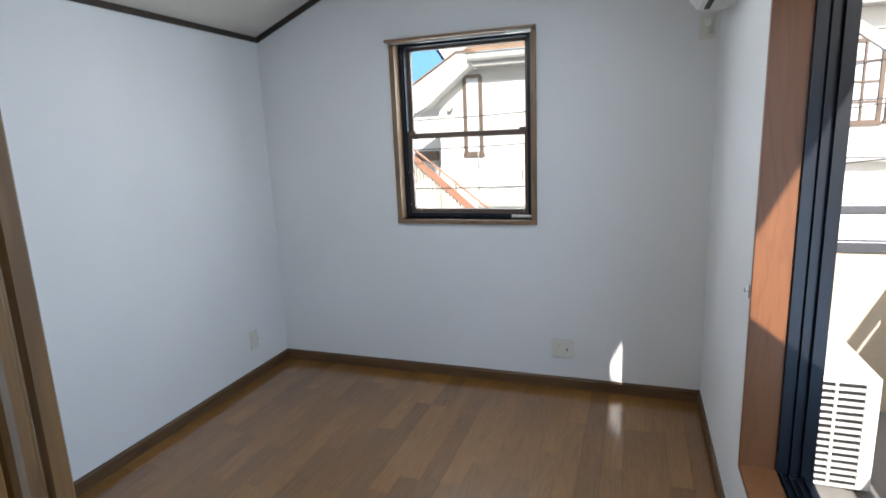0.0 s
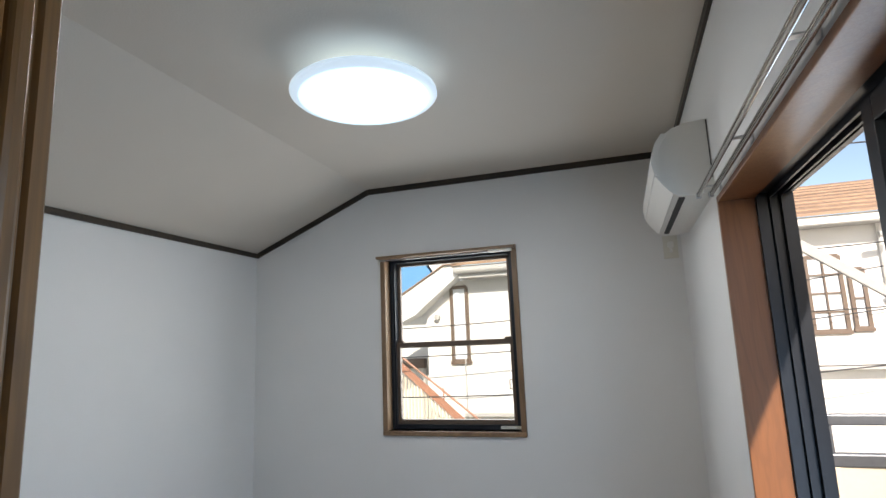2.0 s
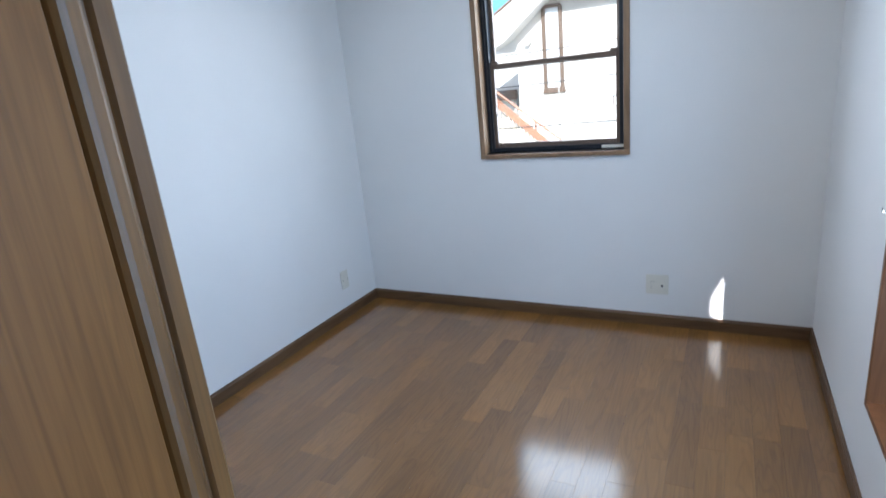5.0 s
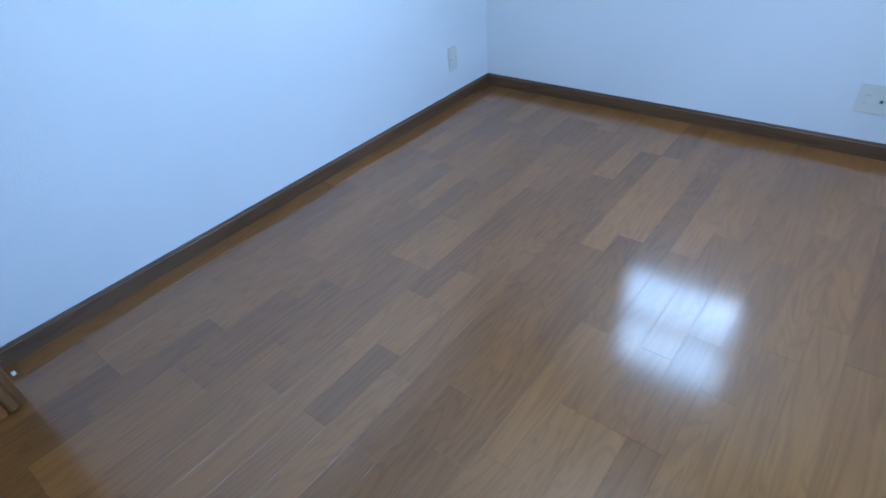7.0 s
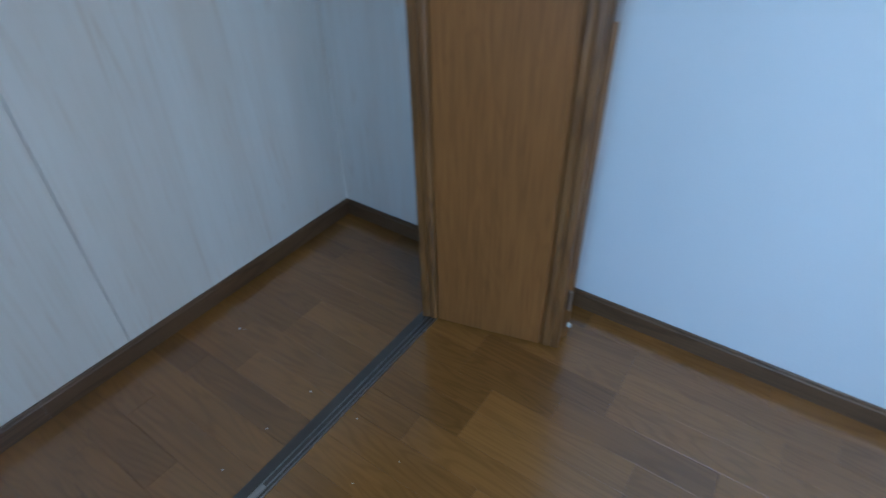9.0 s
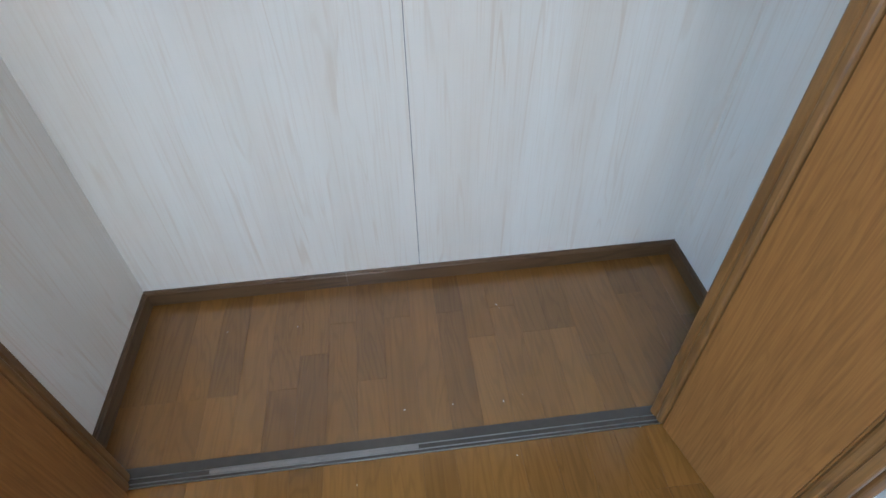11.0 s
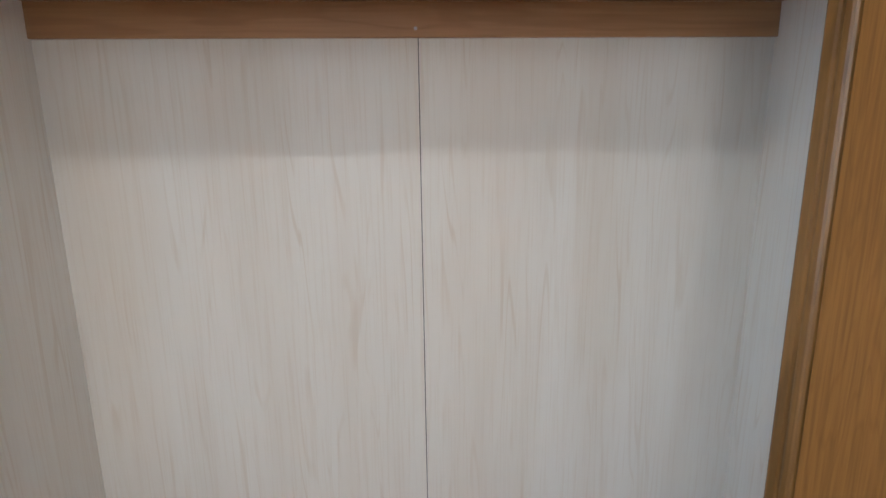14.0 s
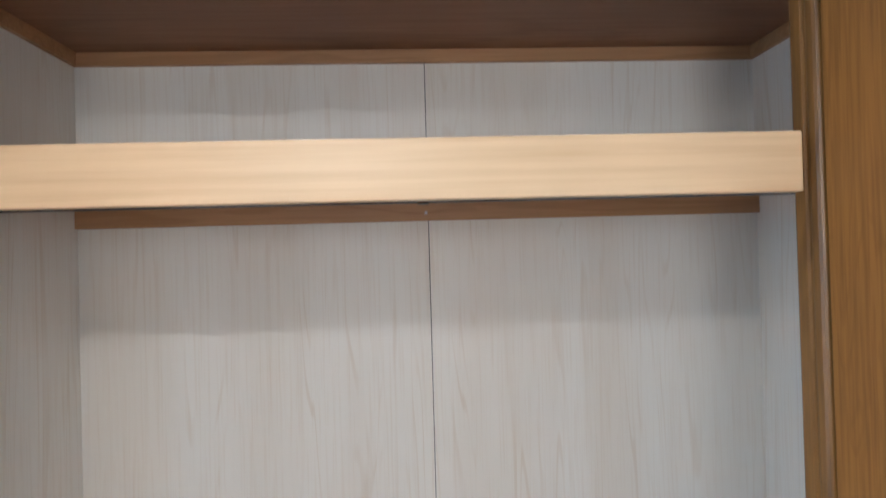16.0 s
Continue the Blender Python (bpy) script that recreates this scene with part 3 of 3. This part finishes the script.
part("front_panel", prism(bmesh.new(), [(x - 0.007, z + 0.002) for x, z in front] + inner, "y", AY0, AY1), M_ACPL, ac)
part("flap", prism(bmesh.new(), [(xf + 0.003, AZ1 - 0.18), (R - 0.162, AZ0 + 0.043), (R - 0.131, AZ0 + 0.004), (R - 0.126, AZ0 + 0.01), (R - 0.155, AZ0 + 0.048), (xf + 0.012, AZ1 - 0.178)], "y", AY0, AY1), M_ACPL, ac)
part("outlet_slot", B(R - 0.112, R - 0.092, AY0 + 0.03, AY1 - 0.06, AZ0 - 0.005, AZ0 + 0.01), M_BLACK, ac, "black air outlet gap")
part("side_seam", B(R - 0.006, R - 0.003, AY0 + 0.004, AY0 + 0.02, AZ0 + 0.05, AZ1 - 0.004), M_BLACK, ac)

# outlet below the air conditioner
def plate(name, label, m, w, h, detail):
    t = thing(name, label, "wall plate")
    t.matrix_world = m
    part("cover", B(-w / 2, w / 2, -0.008, 0, -h / 2, h / 2, bevel=0.003), M_PLAST, t)
    part("insert", B(-w * 0.3, w * 0.3, -0.0095, -0.006, -h * 0.36, h * 0.36, bevel=0.001), M_PLAST, t)
    detail(t)
    return t


def socket(t):
    for x in (-0.02, 0.022):
        part("slot", B(x - 0.0012, x + 0.0012, -0.0102, -0.009, -0.004, 0.004), M_BLACK, t)


def tv_socket(t):
    part("slot", B(-0.03, -0.0285, -0.0102, -0.009, 0.012, 0.02), M_BLACK, t)
    part("slot", B(-0.018, -0.0165, -0.0102, -0.009, 0.012, 0.02), M_BLACK, t)
    part("terminal", cyl(bmesh.new(), (0.026, -0.018, -0.004), (0.026, -0.008, -0.004), 0.0055, 12), M_CABLE, t, "dark coaxial terminal")
    part("slot", B(-0.03, -0.0285, -0.0102, -0.009, -0.02, -0.012), M_BLACK, t)


def hook_socket(t):
    bm = B(-0.014, 0.014, -0.03, -0.008, -0.004, 0.026, bevel=0.004)
    box(bm, -0.006, 0.006, -0.026, -0.009, -0.03, 0.0, bevel=0.003)
    part("plug_cap", bm, M_ACPL, t, "white socket cap")


plate("wall_outlet", "ivory double outlet plate with a coaxial terminal above the baseboard", pose(1.882, D, 0.243), 0.116, 0.112, tv_socket)
plate("blank_plate", "ivory single wall plate low on the wall", pose(0, 2.786, 0.254, 0, 0, 90), 0.07, 0.12, socket)
plate("air_conditioner_outlet", "ivory outlet plate below the air conditioner", pose(2.556, D, 1.925), 0.072, 0.12, hook_socket)

# ---- ceiling lamp ----
lamp = thing("ceiling_lamp", "round white LED ceiling lamp, switched on", "ceiling lamp", at=(1.465, 1.74, CEIL))
def dome(bm, rings, seg=64):
    loops = [[bm.verts.new((r * math.cos(2 * math.pi * i / seg), r * math.sin(2 * math.pi * i / seg), z)) for i in range(seg)] for r, z in rings]
    for a, b in zip(loops, loops[1:]):
        for i in range(seg):
            bm.faces.new((a[i], a[(i + 1) % seg], b[(i + 1) % seg], b[i]))
    bm.faces.new(loops[-1])
    bmesh.ops.recalc_face_normals(bm, faces=bm.faces[:])
    return bm


part("rim", dome(bmesh.new(), [(0.11, -0.05), (0.22, -0.056), (0.25, -0.068), (0.262, -0.078), (0.263, -0.085), (0.256, -0.092), (0.232, -0.098)]), M_LAMPRIM, lamp, "bluish translucent rim", True)
part("diffuser", dome(bmesh.new(), [(0.2325, -0.0982), (0.20, -0.103), (0.16, -0.108), (0.1, -0.112), (0.05, -0.114), (0.01, -0.1145)]), M_LAMP, lamp, "glowing milky diffuser", True)
part("light_ring", dome(bmesh.new(), [(0.15, -0.047), (0.148, -0.03)]), M_LAMPUP, lamp, "glowing upper edge")
part("base", cyl(bmesh.new(), (0, 0, -0.05), (0, 0, 0), 0.12, 48), M_PLAST, lamp)
bm = bmesh.new()
for i in range(4):
    box(bm, -0.245 + 0.004 * i, -0.20, 0.006 + 0.009 * i, 0.0095 + 0.009 * i, -0.0992, -0.0972)
lb_ob = part("label_bars", bm, M_GREYW, lamp, "small printed label")
lb_ob.matrix_basis = pose(0, 0, -0.001, 0, 4, 25)

# ---- balcony ----
BZ = -0.30
balc = structure("balcony_floor", B(R + 0.19, 4.0, -1.6, 4.05, BZ - 0.15, BZ), M_GROUND, "grey concrete balcony floor", "floor")
def rail_run(name, along, at, a, b, label):
    t = thing(name, label, "railing")
    for z0, z1, w in ((0.918, 0.98, 0.03), (0.69, 0.762, 0.035)):
        if along == "x":
            part("rail", B(a, b, at - w, at + w, z0, z1, bevel=0.008), M_RAIL, t)
        else:
            part("rail", B(at - w, at + w, a, b, z0, z1, bevel=0.008), M_RAIL, t)
    n = int((b - a) / 0.75) + 1
    for i in range(n + 1):
        c = a + 0.06 + (b - a - 0.12) * i / n
        if along == "x":
            part("post", B(c - 0.02, c + 0.02, at - 0.02, at + 0.02, 0.762, 0.918), M_RAIL, t)
            part("rib", B(c - 0.03, c + 0.03, at - 0.035, at - 0.02, BZ, 0.69), M_BEIGE, t)
        else:
            part("post", B(at - 0.02, at + 0.02, c - 0.02, c + 0.02, 0.762, 0.918), M_RAIL, t)
    if along == "x":
        part("panel", B(a, b, at - 0.02, at + 0.05, BZ, 0.69), M_BEIGE, t, "beige parapet panel")
    else:
        part("panel", B(at - 0.02, at + 0.05, a, b, BZ, 0.69), M_BEIGE, t, "beige parapet panel")
    return t


rail_run("balcony_railing", "x", 3.9, 2.82, 3.9, "grey metal balcony railing over a beige parapet")
rail_run("balcony_railing", "y", 3.93, -1.5, 3.86, "grey metal balcony railing over a beige parapet")
# Added out of view: its sloping top cuts the sun on the door jamb.
bm = prism(bmesh.new(), [(2.80, BZ), (3.9, BZ), (3.9, 1.15), (3.165, 1.784), (2.80, 2.07)], "y", 0.45, 0.545)
side_screen = structure("balcony_side_wall", bm, M_RENDERW, "unseen white slanted screen added to block low sun at the balcony end", "wall")
eave = structure("roof_eave", B(R - 0.3, 3.25, -1.75, 4.2, 2.46, 2.62), M_GREYW, "grey painted roof eave above the balcony", "eave")
arm = thing("laundry_pole_arm", "grey metal laundry pole arm slanting beside the balcony", "bracket")
bm = bmesh.new()
a, b = Vector((2.80, 3.22, 2.18)), Vector((3.75, 3.34, 1.49))
m = look(a, b)
box(bm, -0.012, 0.012, -0.026, 0.026, -(b - a).length, 0, bevel=0.004)
bm.transform(m)
part("arm", bm, M_GREYW, arm)
part("wall_plate", B(R + 0.19, R + 0.2, 3.16, 3.27, 2.08, 2.28, bevel=0.003), M_GREYW, arm)

unit = thing("outdoor_unit", "white air conditioner outdoor unit with a slotted grille", "outdoor unit")
UX0, UX1, UY0, UY1, UZ1 = 3.035, 3.34, 2.9, 3.66, 0.30
bm = bmesh.new()
box(bm, UX0, UX1, UY0 + 0.02, UY1, BZ + 0.03, UZ1, bevel=0.008)
part("casing", bm, M_ACPL, unit)
part("backing", B(UX0 + 0.012, UX1 - 0.06, UY0 + 0.012, UY0 + 0.0205, BZ + 0.05, UZ1 - 0.02), M_BLACK, unit)
gx = [UX0 + 0.006, UX0 + 0.125, UX0 + 0.245]
for x in gx:
    part("grille_bar", B(x - 0.006, x + 0.006, UY0, UY0 + 0.02, BZ + 0.045, UZ1 - 0.012, bevel=0.002), M_ACPL, unit)
for i in range(16):
    z = BZ + 0.05 + i * (UZ1 - BZ - 0.07) / 15
    part("grille_slat", B(gx[0], gx[2], UY0 + 0.003, UY0 + 0.018, z - 0.007, z + 0.007, bevel=0.002), M_ACPL, unit)
for x in (UX0 + 0.05, UX1 - 0.05):
    part("foot", B(x - 0.03, x + 0.03, UY0 + 0.06, UY1 - 0.06, BZ, BZ + 0.03), M_BLACK, unit)

# ---- outside ----
GZ = -3.4
ground = structure("ground", B(-400, 400, -400, 400, GZ - 0.2, GZ), M_GROUND, "pale concrete ground between the houses", "ground")
lower = structure("house_lower_storey", B(-T, R + 0.19, -1.75, D + T, GZ, -0.12), M_RENDERW, "white rendered storey below the room", "wall")


def house_window(parent, x0, x1, y, z0, z1, cols, rows, material):
    w = part("window", B(x0 - 0.05, x1 + 0.05, y - 0.05, y + 0.02, z0 - 0.06, z0, bevel=0.005), material, parent)
    bm = bmesh.new()
    for i in range(cols + 1):
        c = x0 + (x1 - x0) * i / cols
        t = 0.03 if i in (0, cols) else 0.014
        box(bm, c - t, c + t, y - 0.045, y + 0.01, z0, z1)
    for j in range(rows + 1):
        c = z0 + (z1 - z0) * j / rows
        t = 0.03 if j in (0, rows) else 0.014
        box(bm, x0, x1, y - 0.042, y + 0.01, c - t, c + t)
    f = new("frame", mesh_of("frame", bm, material))
    f.parent = w
    p = new("pane", mesh_of("pane", B(x0, x1, y - 0.012, y - 0.004, z0, z1), M_FROST))
    p.parent = w
    return w


def tiled_roof(parent, x0, x1, y0, z0, y1, z1, rows, skew=0.0):
    """A sloping roof laid with courses of tile."""
    for i in range(rows):
        a, b = i / rows, (i + 1.12) / rows
        ya, yb = y0 + (y1 - y0) * a, y0 + (y1 - y0) * b
        za, zb = z0 + (z1 - z0) * a, z0 + (z1 - z0) * b
        bm = prism(bmesh.new(), [(ya, za), (ya, za + 0.05), (yb, zb + 0.02), (yb, zb - 0.03)], "x", x0 + skew * a, x1 - skew * a)
        part("roof_course", bm, M_TILE, parent)


# north house
ha = thing("neighbour_house", "white rendered neighbour house with a brown tiled roof", "house")
part("wall", B(-1.06, 4.6, 9.5, 15, GZ, 2.58), M_RENDERW, ha)
part("wall", B(-4.5, -1.06, 11.0, 15, GZ, 2.26), M_RENDERW, ha)
house_window(ha, -0.58, -0.30, 9.5, 1.17, 2.46, 1, 1, M_BROWNF)
part("ledge", B(-0.4, 4.6, 9.38, 9.5, 0.24, 0.285), M_GREYW, ha)
part("fascia", B(-0.34, 4.8, 9.15, 9.3, 2.67, 2.80, bevel=0.01), M_RENDERW, ha)
part("gutter", cyl(bmesh.new(), (-0.4, 9.1, 2.71), (4.8, 9.1, 2.71), 0.06, 10), M_GREYW, ha)
# Its grey front face puts the shadow under the eave into the colour.
part("soffit", B(-0.34, 4.8, 9.15, 9.6, 2.58, 2.67), M_GREYW, ha)
tiled_roof(ha, -0.45, 4.8, 9.1, 2.80, 12.3, 4.2, 9, 0.9)
bm = prism(bmesh.new(), [(-1.75, 2.15), (-0.6, 2.82), (-0.345, 2.82), (-0.345, 2.64), (-0.83, 2.26), (-1.15, 2.0), (-1.75, 1.72)], "y", 9.15, 9.5)
part("bargeboard", bm, M_RENDERW, ha, "white sloping bargeboard")
part("rake_tile", prism(bmesh.new(), [(-1.8, 2.14), (-0.6, 2.84), (-0.345, 2.84), (-0.345, 2.825), (-0.6, 2.825), (-1.8, 2.12)], "y", 9.1, 9.5), M_TILE, ha, "brown tile edge")
part("eave", B(-4.6, -1.45, 10.5, 11.2, 2.24, 2.31), M_GREYW, ha)
part("meter_box", B(-2.1, -1.62, 10.82, 11.0, 1.0, 1.2, bevel=0.02), M_BROWNF, ha)
part("post", B(-1.68, -1.62, 10.9, 11.0, GZ, 1.0), M_GREYW, ha)
cyls = bmesh.new()
cyl(cyls, (-0.35, 9.42, GZ), (-0.35, 9.42, 1.2), 0.012, 6)
part("pipe", cyls, M_GREYW, ha)
vent = part("vent", cyl(bmesh.new(), (-0.85, 9.4, 1.95), (-0.85, 9.5, 1.95), 0.05, 12), M_GREYW, ha)

for k in range(14):
    for sgn in (-1, 1):
        x = -0.2 + k * 0.075
        bm = cyl(bmesh.new(), (x, 9.485, 2.36), (x + sgn * 0.2, 9.485, 2.56), 0.004, 4)
        part("trellis_bar", bm, M_GREYW, ha)

stair = thing("outdoor_staircase", "red-brown painted steel staircase outside the neighbour house", "staircase")
sa, sb = Vector((-2.2, 8.7, 2.0)), Vector((1.0, 8.7, -0.75))
bm = prism(bmesh.new(), [(sa.x, sa.z), (sb.x, sb.z), (sb.x, sb.z - 0.14), (sa.x, sa.z - 0.14)], "y", 8.7, 8.74)
part("stringer", bm, M_STAIR, stair)
part("handrail", cyl(bmesh.new(), sa + Vector((0.0, 0, 0.03)), sb + Vector((0.0, 0, 0.26)), 0.018, 8), M_STAIR, stair)
for x in (-0.55, 0.5):
    z = sa.z + (x - sa.x) * (sb.z - sa.z) / (sb.x - sa.x)
    part("baluster", cyl(bmesh.new(), (x, 8.72, z - 0.06), (x, 8.72, z + 0.19), 0.014, 6), M_STAIR, stair)
fence = thing("slatted_fence", "pale slatted fence standing below the staircase", "fence")
for i in range(38):
    x = -2.2 + i * 0.06
    z = sa.z + (x + 0.034 - sa.x) * (sb.z - sa.z) / (sb.x - sa.x) - 0.1
    part("slat", B(x, x + 0.034, 8.76, 8.78, GZ, z), M_BEIGE, fence)

# east house
hb = thing("neighbour_house", "white rendered house with brown lattice windows across the lane", "house")
part("wall", B(4.9, 13.0, 11.0, 18, GZ, 3.25), M_RENDERW, hb)
part("fascia", B(4.6, 13.2, 10.55, 10.7, 3.2, 3.34, bevel=0.01), M_RENDERW, hb)
part("soffit", B(4.6, 13.2, 10.7, 11.1, 3.2, 3.28), M_GREYW, hb)
tiled_roof(hb, 4.6, 13.2, 10.5, 3.34, 14.5, 4.75, 9, 1.4)
house_window(hb, 5.40, 5.90, 11.0, 1.43, 2.70, 2, 4, M_BROWNF)
house_window(hb, 6.02, 6.22, 11.0, 1.46, 2.45, 1, 2, M_BROWNF)
part("ledge", B(4.9, 9.0, 10.75, 11.0, 0.80, 0.86), M_GREYW, hb)
part("downpipe", cyl(bmesh.new(), (6.55, 10.95, GZ), (6.55, 10.95, 3.2), 0.04, 10), M_RENDERW, hb)
part("insulator", cyl(bmesh.new(), (6.4, 10.6, 2.95), (6.65, 10.6, 2.98), 0.05, 10), M_GREYW, hb)
bm = bmesh.new()
for i in range(8):
    a0, a1 = math.pi * (1 + i / 8), math.pi * (1 + (i + 1) / 8)
    cyl(bm, (6.62 + 0.11 * math.cos(a0), 10.9, 1.98 + 0.11 * math.sin(a0)), (6.62 + 0.11 * math.cos(a1), 10.9, 1.98 + 0.11 * math.sin(a1)), 0.035, 8)
part("vent_pipe", bm, M_BROWNF, hb, "brown curved vent pipe")
blue_house = thing("neighbour_house", "blue-sided house gable far behind the white house", "house")
part("wall", prism(bmesh.new(), [(-9.0, GZ), (-3.5, GZ), (-3.5, 3.4), (-4.6, 5.0), (-9.0, 5.0)], "y", 18.0, 23.0), M_BLUEW, blue_house)
part("bargeboard", prism(bmesh.new(), [(-3.3, 3.3), (-4.5, 5.05), (-4.35, 5.05), (-3.1, 3.3)], "y", 17.9, 23.0), M_RENDERW, blue_house, "white sloping bargeboard")
west_house = thing("neighbour_house", "white house with a low roof behind the staircase", "house")
part("wall", B(-9.5, -4.6, 10, 16, GZ, 2.0), M_RENDERW, west_house)
tiled_roof(west_house, -9.8, -4.6, 9.8, 2.0, 13, 3.2, 8)


def cable(label, a, b, sag, r=0.009):
    cu = bpy.data.curves.new("cable", "CURVE")
    cu.dimensions, cu.bevel_depth, cu.bevel_resolution = "3D", r, 1
    sp = cu.splines.new("POLY")
    sp.points.add(16)
    for i in range(17):
        t = i / 16
        p = Vector(a).lerp(Vector(b), t)
        sp.points[i].co = (p.x, p.y, p.z - sag * 4 * t * (1 - t), 1)
    cu.materials.append(M_CABLE)
    return tagged(new("overhead_cable", cu), label, "cable", group="overhead cables")


LAB = "thin dark overhead service cable between the houses"
cable(LAB, (-6, 8.0, 1.95), (5.6, 8.6, 2.25), 0.35)
cable(LAB, (-6, 8.2, 1.45), (6.0, 8.6, 1.75), 0.3)
cable(LAB, (-6, 7.6, 0.95), (6.0, 8.0, 1.1), 0.3)
cable(LAB, (3.2, 9.0, 2.7), (9.5, 9.8, 3.3), 0.3, 0.01)
cable(LAB, (3.4, 8.6, 1.75), (9.5, 9.4, 2.2), 0.2, 0.01)
cable(LAB, (3.4, 9.0, 1.0), (9.5, 10.2, 1.1), 0.1)
cable(LAB, (4.2, 11.5, 5.0), (14, 12.5, 5.4), 0.3, 0.015)

# ---- floor boards ----
random.seed(5)
BW = 0.0935
LENS = (0.30, 0.42, 0.54, 0.66, 0.78)
meshes = {}


def board_mesh(w, L):
    key = (round(w, 4), round(L, 4))
    if key not in meshes:
        g, c, h = 0.00015, 0.0004, 0.0065
        x, y = w / 2 - g, L / 2 - g
        co = [(sx * x, sy * y, -h) for sx, sy in ((-1, -1), (1, -1), (1, 1), (-1, 1))]
        co += [(sx * x, sy * y, -c) for sx, sy in ((-1, -1), (1, -1), (1, 1), (-1, 1))]
        co += [(sx * (x - c), sy * (y - c * 0.5), 0.0) for sx, sy in ((-1, -1), (1, -1), (1, 1), (-1, 1))]
        f = [(8, 9, 10, 11)]
        for i in range(4):
            j = (i + 1) % 4
            f += [(i, j, 4 + j, 4 + i), (4 + i, 4 + j, 8 + j, 8 + i)]
        me = bpy.data.meshes.new("board")
        me.from_pydata(co, [], f)
        me.materials.append(M_FLOOR)
        meshes[key] = me
    return meshes[key]


def lay(x0, x1, y0, y1):
    n = round((x1 - x0) / BW)
    w = (x1 - x0) / n
    for i in range(n):
        y = y0
        first = True
        while y < y1 - 0.001:
            L = random.choice(LENS)
            if first:
                L, first = random.choice((0.18, 0.30, 0.42, 0.54)), False
            if y1 - y - L < 0.15:
                L = y1 - y
            ob = new("board", board_mesh(w, L))
            ob.location = (x0 + (i + 0.5) * w, y + L / 2, 0)
            ob.parent = floor
            y += L


lay(0.0, R, 0.026, D)
lay(0.0, CW, -CD, -0.034)
lay(CW + 0.1, R, -1.6, 0.026)

# crumbs of dust on the closet floor
bm = bmesh.new()
for i in range(16):
    x, y = random.uniform(0.35, 1.8), random.uniform(-0.5, 0.3)
    r = random.uniform(0.0012, 0.0024)
    bmesh.ops.create_icosphere(bm, subdivisions=1, radius=r, matrix=Matrix.Translation((x, y, r * 0.8)))
solid("dust_crumbs", bm, M_PLAST, "tiny pale dust crumbs scattered on the floor boards", "dust", kind="stuff")
